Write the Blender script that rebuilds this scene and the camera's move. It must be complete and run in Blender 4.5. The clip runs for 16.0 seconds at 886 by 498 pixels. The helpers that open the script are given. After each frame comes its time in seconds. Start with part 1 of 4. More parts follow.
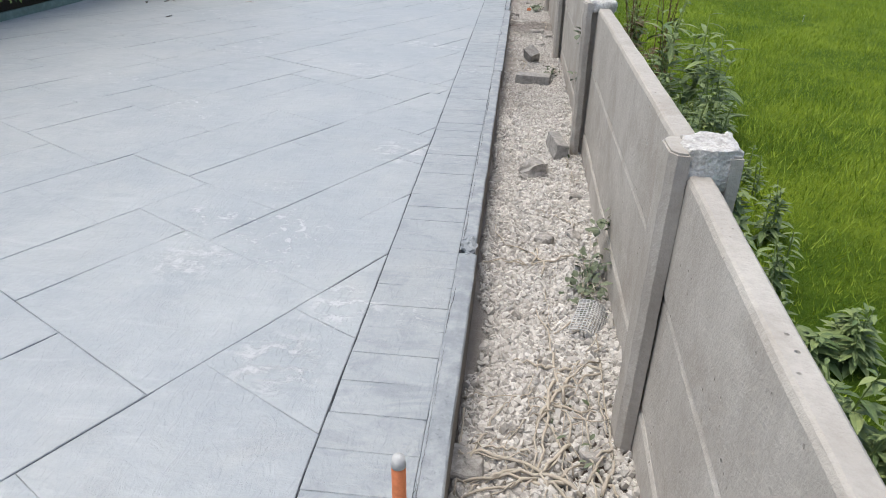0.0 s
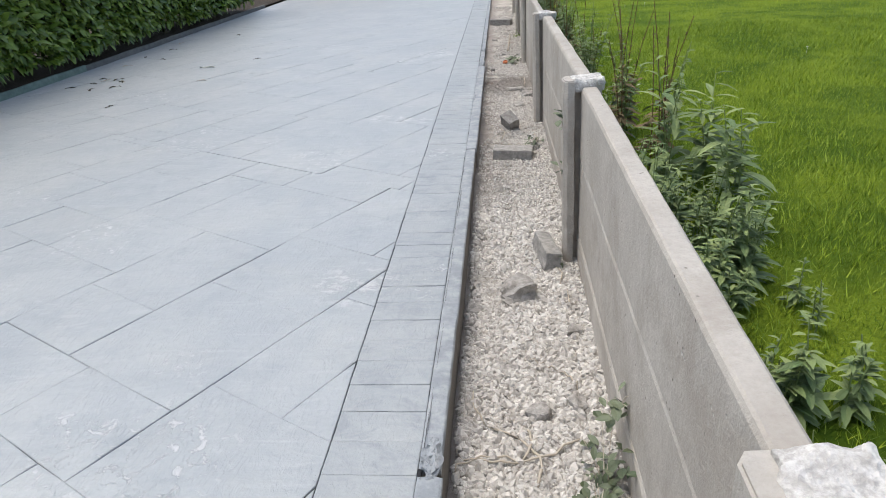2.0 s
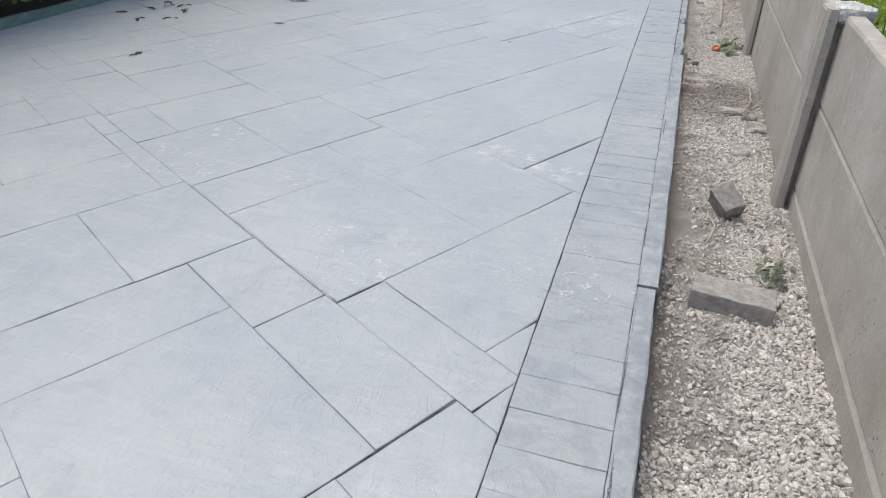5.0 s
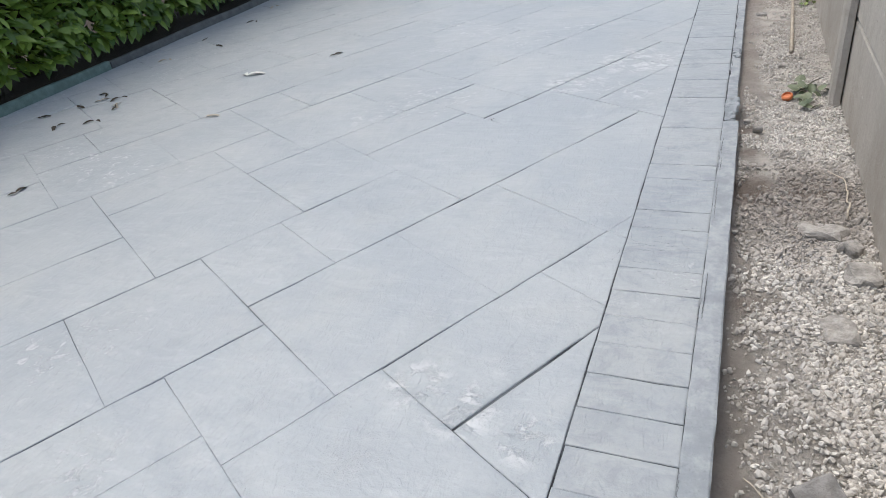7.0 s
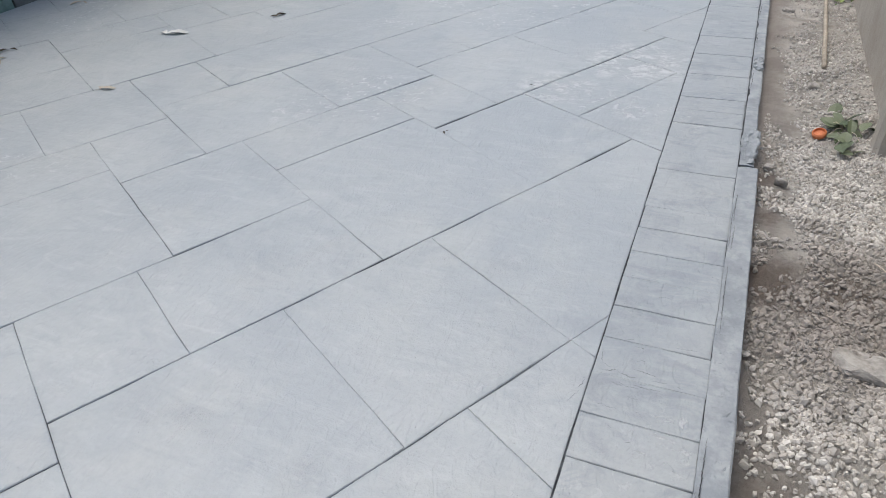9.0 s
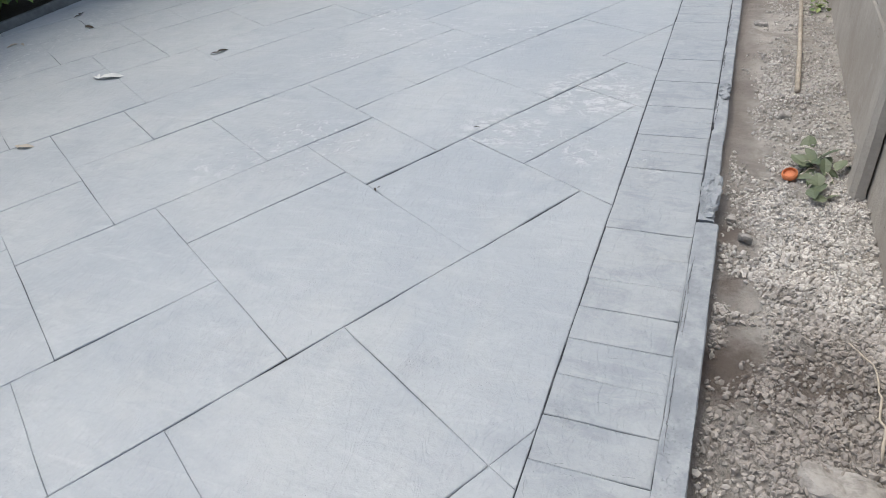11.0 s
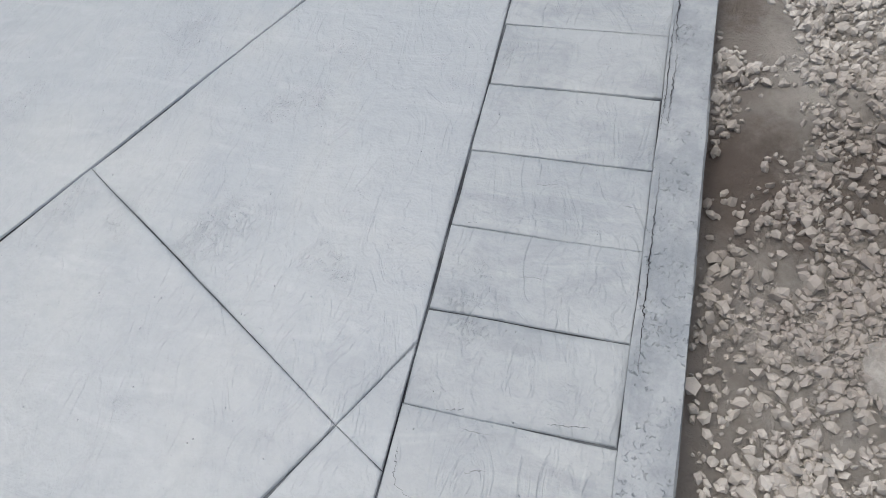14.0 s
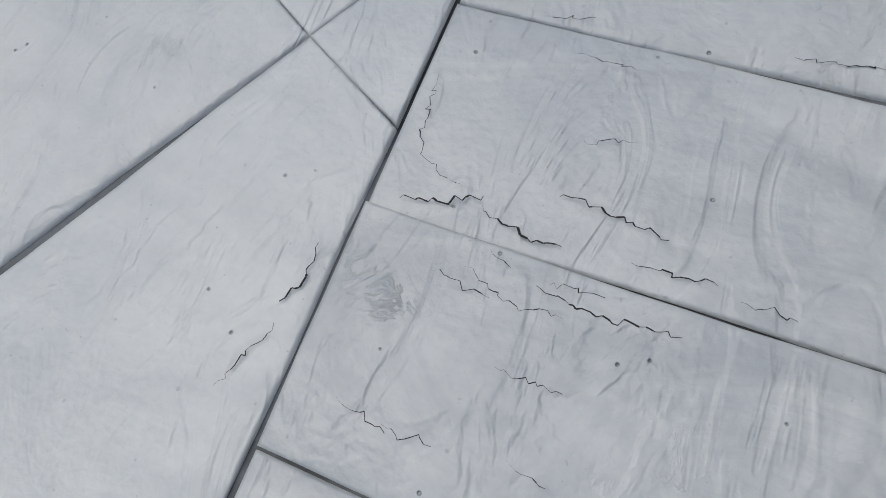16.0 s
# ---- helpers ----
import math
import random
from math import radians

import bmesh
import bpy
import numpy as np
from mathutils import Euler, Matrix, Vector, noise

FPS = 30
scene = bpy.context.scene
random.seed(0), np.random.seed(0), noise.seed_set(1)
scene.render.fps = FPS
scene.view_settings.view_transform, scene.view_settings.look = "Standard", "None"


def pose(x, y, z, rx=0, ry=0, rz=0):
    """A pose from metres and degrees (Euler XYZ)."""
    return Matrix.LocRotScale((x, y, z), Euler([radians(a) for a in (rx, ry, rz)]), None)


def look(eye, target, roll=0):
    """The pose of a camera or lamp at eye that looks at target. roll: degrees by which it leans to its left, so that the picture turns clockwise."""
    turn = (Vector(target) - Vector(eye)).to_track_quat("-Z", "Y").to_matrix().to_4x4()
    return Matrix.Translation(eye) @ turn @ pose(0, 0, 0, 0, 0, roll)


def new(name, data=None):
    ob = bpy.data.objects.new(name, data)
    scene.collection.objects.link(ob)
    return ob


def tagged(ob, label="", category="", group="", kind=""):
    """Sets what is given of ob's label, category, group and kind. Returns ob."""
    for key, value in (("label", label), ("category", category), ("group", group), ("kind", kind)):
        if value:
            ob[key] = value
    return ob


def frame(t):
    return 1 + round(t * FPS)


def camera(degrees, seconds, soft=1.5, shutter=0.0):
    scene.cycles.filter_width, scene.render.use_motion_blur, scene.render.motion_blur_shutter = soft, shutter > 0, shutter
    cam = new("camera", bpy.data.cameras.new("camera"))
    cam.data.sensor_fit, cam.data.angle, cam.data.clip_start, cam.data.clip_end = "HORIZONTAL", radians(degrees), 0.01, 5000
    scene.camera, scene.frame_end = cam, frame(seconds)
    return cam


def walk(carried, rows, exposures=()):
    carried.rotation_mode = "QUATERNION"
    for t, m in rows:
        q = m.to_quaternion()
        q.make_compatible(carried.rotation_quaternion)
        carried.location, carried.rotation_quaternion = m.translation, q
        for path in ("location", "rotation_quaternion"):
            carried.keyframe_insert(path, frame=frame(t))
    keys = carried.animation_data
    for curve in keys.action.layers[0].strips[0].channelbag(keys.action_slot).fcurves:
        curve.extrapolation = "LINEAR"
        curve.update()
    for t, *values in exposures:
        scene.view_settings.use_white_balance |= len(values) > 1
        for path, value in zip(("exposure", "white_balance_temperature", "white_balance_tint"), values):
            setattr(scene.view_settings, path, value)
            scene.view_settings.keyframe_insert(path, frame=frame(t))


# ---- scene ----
cam = camera(67.5, 16.0, soft=0.6)
SKY, SUN = 0.165, 0.35
PATH = [
    (0, (0.365, 4.276, 1.033), (0.184, 6.021, 0.072), 1.0),
    (0.5, (0.312, 4.362, 1.062), (0.295, 6.159, 0.183), 3.4),
    (1, (0.338, 4.522, 1.069), (0.247, 6.342, 0.246), -2.3),
    (1.5, (0.409, 4.844, 1.055), (0.268, 6.616, 0.138), -5.1),
    (2, (0.435, 5.029, 1.1), (0.244, 6.82, 0.232), -3.9),
    (2.5, (0.379, 5.323, 1.054), (0.106, 7.067, 0.113), -4.0),
    (3, (0.333, 5.538, 1.063), (-0.095, 7.222, 0.072), -3.8),
    (3.5, (0.343, 5.941, 1.031), (-0.272, 7.572, 0.05), -8.8),
    (4, (0.31, 6.267, 1.04), (-0.211, 7.904, 0.015), -3.0),
    (4.2, (0.274, 6.421, 1.037), (-0.207, 8.049, -0.02), -0.6),
    (6.3, (0.179, 7.76, 1.071), (-0.534, 9.355, 0.098), -4.2),
    (6.5, (0.186, 7.892, 1.086), (-0.544, 9.505, 0.156), -5.5),
    (7, (0.258, 8.3, 1.08), (-0.51, 9.821, 0.032), -9.2),
    (7.5, (0.25, 8.515, 1.09), (-0.383, 10.077, 0.014), -5.2),
    (8, (0.184, 8.695, 1.052), (-0.265, 10.26, -0.109), 0.7),
    (8.5, (0.144, 8.816, 1.058), (-0.432, 10.342, -0.1), -1.1),
    (8.7, (0.145, 8.897, 1.031), (-0.515, 10.383, -0.134), -2.9),
    (10.8, (0.224, 9.341, 1.036), (-0.506, 10.731, -0.202), -8.3),
    (11, (0.238, 9.368, 1.051), (-0.471, 10.817, -0.13), -7.4),
    (11.5, (0.235, 9.399, 1.072), (-0.493, 10.913, -0.014), -7.4),
    (12, (0.247, 9.57, 1.01), (-0.195, 11.157, -0.124), -1.6),
    (12.5, (0.2, 9.836, 0.942), (-0.229, 11.215, -0.442), -2.6),
    (13, (0.212, 9.922, 0.928), (-0.215, 11.251, -0.504), -3.6),
    (13.5, (0.251, 9.949, 0.882), (-0.277, 11.215, -0.573), -8.7),
    (14, (0.177, 9.943, 0.678), (-0.278, 10.799, -1.071), -16.0),
    (14.5, (0.187, 9.972, 0.463), (-0.481, 10.364, -1.381), -45.1),
    (15, (0.113, 9.902, 0.359), (-0.373, 10.456, -1.501), -20.5),
    (15.5, (0.116, 9.901, 0.296), (-0.378, 10.425, -1.57), -22.5),
    (16, (0.112, 9.903, 0.259), (-0.392, 10.398, -1.612), -25.1),
]
walk(cam, [(t, look(eye, target, roll)) for t, eye, target, roll in PATH], [(0, 0.46, 6200, 5.5), (2, 0.46, 6200, 5.5), (4, 0.34, 6200, 5.5), (6.5, 0.42, 6200, 5.5), (8.5, 0.20, 6200, 5.5), (11.2, 0.32, 6200, 5.5), (13, 0.24, 6200, 5.5), (14.5, 0.16, 6200, 5.5), (16, 0.04, 6200, 5.5)])

# ---- light: a bright overcast day ----
world = bpy.data.worlds.new("world")
scene.world = world
world.use_nodes = True
wn = world.node_tree.nodes
sky = wn.new("ShaderNodeTexSky")
sky.sky_type, sky.sun_disc = "NISHITA", False
sky.sun_elevation, sky.sun_rotation = radians(71), radians(-73)
sky.air_density, sky.dust_density, sky.ozone_density = 1.0, 6.0, 1.0
world.node_tree.links.new(sky.outputs[0], wn["Background"].inputs[0])
wn["Background"].inputs[1].default_value = SKY
sun_data = bpy.data.lights.new("sun", "SUN")
sun_data.energy, sun_data.angle, sun_data.color = SUN, radians(50), (1.0, 0.98, 0.95)
sun = new("sun", sun_data)
sun.matrix_world = look((-3.2, 1.0, 9.5), (0, 0, 0))

# ---- materials ----


class Mat:
    """A principled material with short calls for its noise and ramps."""

    def __init__(self, name, rough=0.8, spec=0.3, metal=0.0):
        self.m = bpy.data.materials.new(name)
        self.m.use_nodes = True
        self.t = self.m.node_tree
        self.b = self.t.nodes["Principled BSDF"]
        self.b.inputs["Roughness"].default_value = rough
        self.b.inputs["Specular IOR Level"].default_value = spec
        self.b.inputs["Metallic"].default_value = metal
        self.height = None
        self.co = self.t.nodes.new("ShaderNodeNewGeometry").outputs["Position"]

    def node(self, kind, **inputs):
        n = self.t.nodes.new(kind)
        for k, v in inputs.items():
            self.set(n.inputs[k], v)
        return n

    def set(self, socket, v):
        if isinstance(v, bpy.types.NodeSocket):
            self.t.links.new(v, socket)
        else:
            socket.default_value = v

    def noise(self, scale, detail=4.0, rough=0.6, stretch=None, twist=0.0):
        co = self.co
        if stretch:
            mp = self.node("ShaderNodeMapping", Vector=co)
            mp.inputs["Scale"].default_value = stretch
            co = mp.outputs[0]
        n = self.node("ShaderNodeTexNoise", Vector=co, Scale=scale, Detail=detail, Roughness=rough, Distortion=twist)
        return n.outputs["Fac"]

    def cells(self, scale, feature="F1"):
        n = self.node("ShaderNodeTexVoronoi", Vector=self.co, Scale=scale)
        n.feature = feature
        return n.outputs["Distance"]

    def ramp(self, fac, a, b):
        n = self.node("ShaderNodeMapRange", Value=fac)
        n.inputs["From Min"].default_value, n.inputs["From Max"].default_value = a, b
        n.interpolation_type = "SMOOTHSTEP"
        return n.outputs[0]

    def math(self, op, a, b=0.0):
        n = self.t.nodes.new("ShaderNodeMath")
        n.operation = op
        self.set(n.inputs[0], a)
        self.set(n.inputs[1], b)
        return n.outputs[0]

    def mix(self, fac, a, b):
        n = self.t.nodes.new("ShaderNodeMix")
        n.data_type = "RGBA"
        for s, v in ((n.inputs[0], fac), (n.inputs[6], a), (n.inputs[7], b)):
            if isinstance(v, tuple) and len(v) == 3:
                v = (*v, 1)
            self.set(s, v)
        return n.outputs[2]

    def random(self, island=False):
        if island:
            return self.t.nodes.new("ShaderNodeNewGeometry").outputs["Random Per Island"]
        return self.t.nodes.new("ShaderNodeObjectInfo").outputs["Random"]

    def color(self, c):
        self.set(self.b.inputs["Base Color"], (*c, 1) if isinstance(c, tuple) else c)
        return self

    def bump(self, *layers):
        """Layers of (height, metres)."""
        total = None
        for h, amount in layers:
            part_ = self.math("MULTIPLY", h, amount)
            total = part_ if total is None else self.math("ADD", total, part_)
        n = self.node("ShaderNodeBump", Height=total, Distance=1.0, Strength=1.0)
        self.t.links.new(n.outputs[0], self.b.inputs["Normal"])
        return self


CRUSTS = ((-0.17, 5.52, 0.17), (-0.06, 5.80, 0.14), (-0.60, 5.97, 0.16), (-0.10, 7.03, 0.20), (-0.37, 9.30, 0.11), (-0.24, 9.25, 0.12),
          (-0.08, 9.20, 0.09), (-0.20, 11.70, 0.30), (-0.45, 11.37, 0.20), (-0.14, 11.22, 0.08))


def make_slab_concrete(name, stain, tone):
    k = Mat(name, 0.5, 0.5)
    big, mid, fine = k.noise(1.6, 5), k.noise(9, 5, 0.65), k.noise(140, 3)
    t = lambda r, g, b: (r * tone, g * tone, b * tone)
    c = k.mix(k.ramp(big, 0.35, 0.68), t(0.330, 0.358, 0.374), t(0.388, 0.410, 0.412))
    c = k.mix(k.math("MULTIPLY", k.ramp(k.noise(2.6, 4, 0.6, twist=0.8), 0.50, 0.70), 0.45), c, t(0.405, 0.418, 0.402))
    c = k.mix(k.math("MULTIPLY", k.ramp(mid, 0.50, 0.75), 0.45), c, t(0.446, 0.473, 0.476))
    c = k.mix(k.math("MULTIPLY", k.ramp(k.noise(4.2, 6, 0.7, twist=0.6), 0.52, 0.70), 0.55), c, t(0.268, 0.298, 0.322))
    c = k.mix(k.math("MULTIPLY", k.ramp(k.noise(7.5, 6, 0.7, (1, 1.6, 1), 0.8), 0.46, 0.66), stain), c, t(0.20, 0.225, 0.25))
    # trowel smears drawn along the courses
    smear = k.node("ShaderNodeMapping", Vector=k.co)
    smear.inputs["Rotation"].default_value = (0, 0, radians(-24))
    smear.inputs["Scale"].default_value = (1.0, 4.5, 1.0)
    sm = k.node("ShaderNodeTexNoise", Vector=smear.outputs[0], Scale=4.0, Detail=3.0, Roughness=0.6, Distortion=1.8).outputs["Fac"]
    c = k.mix(k.math("MULTIPLY", k.ramp(sm, 0.53, 0.74), 0.32), c, t(0.49, 0.508, 0.505))
    c = k.mix(k.math("MULTIPLY", k.ramp(sm, 0.46, 0.30), 0.35), c, t(0.285, 0.31, 0.33))
    powder = k.math("MULTIPLY", k.ramp(k.noise(1.1, 2), 0.56, 0.66), k.ramp(k.noise(26, 6, 0.7, twist=1.0), 0.55, 0.64))
    for x, y, reach in CRUSTS:
        spot = k.t.nodes.new("ShaderNodeVectorMath")
        spot.operation = "DISTANCE"
        k.set(spot.inputs[0], k.co)
        spot.inputs[1].default_value = (x, y, 0)
        crust = k.math("MULTIPLY", k.ramp(spot.outputs["Value"], reach, reach * 0.35), k.ramp(k.noise(15, 7, 0.75, (1, 1.5, 1), 0.5), 0.48, 0.60))
        powder = k.math("MAXIMUM", powder, crust)
    c = k.mix(k.math("MULTIPLY", powder, 0.65), c, (0.66, 0.67, 0.66))
    pits = k.math("MULTIPLY", k.ramp(k.cells(95), 0.10, 0.04), k.ramp(k.noise(30, 2), 0.56, 0.66))
    c = k.mix(k.math("MULTIPLY", pits, 0.5), c, (0.16, 0.17, 0.18))
    c = k.mix(k.math("MULTIPLY", k.random(), 0.22), c, t(0.318, 0.336, 0.342))
    specks = k.ramp(k.noise(260, 2, 0.5), 0.71, 0.77)
    c = k.mix(k.math("MULTIPLY", specks, 0.55), c, (0.20, 0.21, 0.22))
    c = k.mix(k.math("MULTIPLY", k.ramp(k.noise(70, 4, 0.7), 0.40, 0.68), 0.20), c, t(0.271, 0.293, 0.306))
    flake = k.ramp(k.noise(85, 7, 0.78, twist=0.4), 0.42, 0.62)
    c = k.mix(k.math("MULTIPLY", flake, 0.10), c, t(0.46, 0.48, 0.478))
    c = k.mix(k.math("MULTIPLY", k.ramp(k.noise(38, 7, 0.8), 0.54, 0.70), 0.18), c, t(0.255, 0.275, 0.29))
    k.color(c)
    k.set(k.b.inputs["Roughness"], k.math("ADD", k.math("MULTIPLY", mid, 0.25), 0.33))
    ridge = k.noise(17, 4, 0.55, (1, 0.35, 1), 1.5)
    lumps = k.math("MULTIPLY", k.ramp(k.noise(55, 5, 0.7, twist=2.2), 0.5, 0.62), k.ramp(k.noise(6, 3), 0.56, 0.68))
    folds = k.ramp(k.noise(24, 3, 0.5, (1, 0.45, 1), 2.5), 0.42, 0.58)
    return k.bump((big, 0.014), (mid, 0.006), (sm, 0.0012), (ridge, 0.0005), (folds, 0.0006), (lumps, 0.0005), (powder, 0.0012), (fine, 0.0004), (k.noise(420, 3), 0.0002), (pits, -0.0016)).m


def make_joint():
    k = Mat("joint_bed", 0.85, 0.2)
    n = k.noise(5.0, 5, 0.7)
    c = k.mix(k.ramp(n, 0.42, 0.58), (0.028, 0.030, 0.033), (0.11, 0.12, 0.128))
    return k.color(c).bump((k.noise(120, 4), 0.002)).m


def make_lip():
    k = Mat("cement_coated_timber", 0.8, 0.25)
    n = k.noise(14, 5, 0.7)
    c = k.mix(k.ramp(n, 0.35, 0.7), (0.25, 0.272, 0.29), (0.37, 0.39, 0.40))
    pits = k.math("MULTIPLY", k.ramp(k.noise(170, 4, 0.7, twist=0.8), 0.56, 0.66), k.ramp(k.noise(26, 4), 0.46, 0.56))
    c = k.mix(k.math("MULTIPLY", pits, 0.18), c, (0.16, 0.17, 0.175))
    z = k.node("ShaderNodeSeparateXYZ", Vector=k.co).outputs[2]
    side = k.ramp(z, -0.012, -0.03)
    wood = k.mix(k.noise(30, 4, 0.6, (1, 0.08, 3)), (0.10, 0.09, 0.08), (0.24, 0.22, 0.19))
    c = k.mix(side, c, wood)
    return k.color(c).bump((k.noise(60, 5), 0.003), (n, 0.004), (pits, -0.0009)).m


def make_fence_concrete():
    k = Mat("weathered_precast_concrete", 0.92, 0.18)
    big, streak, fine = k.noise(1.7, 5, 0.65), k.noise(7, 4, 0.6, (1, 1, 0.15)), k.noise(160, 3)
    c = k.mix(k.ramp(big, 0.3, 0.7), (0.375, 0.345, 0.30), (0.535, 0.507, 0.458))
    c = k.mix(k.math("MULTIPLY", k.ramp(k.noise(3.1, 6, 0.7, twist=0.5), 0.46, 0.68), 0.6), c, (0.325, 0.287, 0.242))
    c = k.mix(k.math("MULTIPLY", k.ramp(streak, 0.5, 0.75), 0.4), c, (0.31, 0.28, 0.243))
    c = k.mix(k.math("MULTIPLY", k.ramp(k.noise(12, 6, 0.7), 0.58, 0.7), 0.45), c, (0.57, 0.55, 0.51))
    pits = k.math("MULTIPLY", k.ramp(k.cells(42), 0.17, 0.06), k.ramp(k.noise(7, 3), 0.50, 0.60))
    chips = k.math("MULTIPLY", k.ramp(k.noise(38, 3, 0.5, (1, 0.5, 1)), 0.69, 0.74), k.ramp(k.noise(4, 2), 0.48, 0.58))
    c = k.mix(k.math("MULTIPLY", pits, 0.75), c, (0.10, 0.092, 0.08))
    c = k.mix(k.math("MULTIPLY", chips, 0.8), c, (0.60, 0.58, 0.54))
    c = k.mix(k.math("MULTIPLY", k.ramp(k.noise(75, 5, 0.75), 0.35, 0.7), 0.3), c, (0.28, 0.258, 0.225))
    c = k.mix(k.math("MULTIPLY", k.random(), 0.28), c, (0.33, 0.30, 0.26))
    k.color(c)
    return k.bump((big, 0.006), (streak, 0.002), (k.noise(28, 5, 0.7), 0.004), (fine, 0.0016), (pits, -0.003), (chips, -0.002)).m


def make_broken():
    k = Mat("broken_concrete", 0.95, 0.15)
    c = k.mix(k.ramp(k.noise(60, 5, 0.7), 0.35, 0.65), (0.42, 0.40, 0.37), (0.66, 0.645, 0.61))
    c = k.mix(k.math("MULTIPLY", k.ramp(k.noise(22, 4, 0.6), 0.5, 0.7), 0.4), c, (0.36, 0.335, 0.30))
    return k.color(c).bump((k.noise(90, 5), 0.004), (k.cells(120), 0.003)).m


def make_stones(name, dark, light):
    k = Mat(name, 0.9, 0.2)
    c = k.mix(k.random(True), dark, light)
    c = k.mix(k.math("MULTIPLY", k.ramp(k.noise(5, 3), 0.52, 0.68), 0.35), c, (0.40, 0.37, 0.33))
    c = k.mix(k.math("MULTIPLY", k.ramp(k.noise(90, 4, 0.7), 0.4, 0.7), 0.3), c, (0.40, 0.38, 0.35))
    damp = k.t.nodes.new("ShaderNodeVectorMath")  # stones dirtied by the dug soil
    damp.operation = "DISTANCE"
    k.set(damp.inputs[0], k.co)
    damp.inputs[1].default_value = (0.48, 10.40, trench_z(10.4))
    near = k.ramp(k.math("ADD", damp.outputs["Value"], k.math("MULTIPLY", k.noise(14, 5, 0.7), 0.35)), 0.58, 0.30)
    c = k.mix(k.math("MULTIPLY", near, k.math("ADD", k.math("MULTIPLY", k.random(True), 0.5), 0.25)), c, (0.15, 0.12, 0.10))
    return k.color(c).bump((k.noise(180, 4), 0.0015)).m


def trench_z(y):
    """Height of the stone bed beside the drive."""
    return -0.135 + 0.085 * max(0.0, min(1.0, (y - 7.0) / 3.6))


# x, y, reach and depth of tone of the bare patches of damp soil in the trench
SOILS = ((0.50, 10.46, 0.14, 0.65), (0.57, 10.36, 0.10, 0.5), (0.33, 10.45, 0.14, 0.7), (0.32, 10.98, 0.08, 0.6), (0.33, 10.75, 0.05, 0.5), (0.34, 9.86, 0.09, 0.4),
         (0.60, 5.42, 0.22, 0.95), (0.62, 5.86, 0.10, 0.6), (0.45, 12.9, 0.12, 0.4))


def make_bed():
    k = Mat("dusty_stone_bed", 0.95, 0.1)
    n = k.noise(6.5, 6, 0.7)
    c = k.mix(k.ramp(n, 0.36, 0.62), (0.33, 0.303, 0.27), (0.53, 0.50, 0.455))
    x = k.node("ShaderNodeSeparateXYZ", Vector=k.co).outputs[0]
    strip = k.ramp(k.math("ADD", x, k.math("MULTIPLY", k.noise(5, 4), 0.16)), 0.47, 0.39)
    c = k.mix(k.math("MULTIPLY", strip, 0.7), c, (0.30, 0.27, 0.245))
    for px, py, reach, amount in SOILS:
        spot = k.t.nodes.new("ShaderNodeVectorMath")
        spot.operation = "DISTANCE"
        k.set(spot.inputs[0], k.co)
        spot.inputs[1].default_value = (px, py, trench_z(py))
        near = k.ramp(k.math("ADD", spot.outputs["Value"], k.math("MULTIPLY", k.noise(18, 5, 0.7), 0.22)), reach + 0.11, reach * 0.5 + 0.08)
        c = k.mix(k.math("MULTIPLY", near, amount), c, (0.13, 0.10, 0.082))
    return k.color(c).bump((k.noise(140, 6, 0.8), 0.012), (k.noise(30, 5, 0.7), 0.012)).m


def make_block(name, a, b):
    k = Mat(name, 0.92, 0.15)
    c = k.mix(k.ramp(k.noise(40, 5, 0.7), 0.35, 0.65), a, b)
    c = k.mix(k.math("MULTIPLY", k.random(), 0.25), c, b)
    return k.color(c).bump((k.noise(130, 4), 0.003), (k.noise(18, 3), 0.004)).m


def make_leaf(name, a, b, rough=0.4):
    k = Mat(name, rough, 0.4)
    c = k.mix(k.random(True), a, b)
    c = k.mix(k.math("MULTIPLY", k.noise(12, 3), 0.35), c, a)
    k.color(c)
    k.b.inputs["Subsurface Weight"].default_value = 0.0
    k.b.inputs["Transmission Weight"].default_value = 0.0
    return k.bump((k.noise(90, 2), 0.002)).m


def make_lawn():
    k = Mat("lawn_soil", 0.9, 0.1)
    c = k.mix(k.ramp(k.noise(1.3, 5, 0.65), 0.35, 0.65), (0.075, 0.135, 0.01), (0.21, 0.285, 0.02))
    c = k.mix(k.math("MULTIPLY", k.ramp(k.noise(60, 4, 0.8), 0.45, 0.65), 0.5), c, (0.08, 0.14, 0.008))
    return k.color(c).bump((k.noise(45, 5, 0.8), 0.03)).m


def make_plain(name, c, rough=0.6, amount=0.15, scale=20.0, spec=0.3):
    k = Mat(name, rough, spec)
    d = tuple(x * 0.72 for x in c)
    return k.color(k.mix(k.ramp(k.noise(scale, 5, 0.65), 0.35, 0.7), d, c)).bump((k.noise(scale * 6, 3), amount * 0.01)).m


SLAB, SETTCONC = make_slab_concrete("imprinted_concrete", 0.16, 1.01), make_slab_concrete("imprinted_border_concrete", 0.5, 0.92)
JOINT, LIP = make_joint(), make_lip()
FENCE, BROKEN, BED = make_fence_concrete(), make_broken(), make_bed()
STONES = make_stones("limestone_chips", (0.37, 0.346, 0.31), (0.66, 0.632, 0.585))
GREYBLOCK = make_block("grey_block", (0.22, 0.21, 0.195), (0.36, 0.345, 0.32))
DARKBLOCK = make_block("dark_block", (0.19, 0.18, 0.168), (0.31, 0.298, 0.28))
RUBBLE = make_block("rubble_stone", (0.23, 0.215, 0.195), (0.40, 0.38, 0.35))
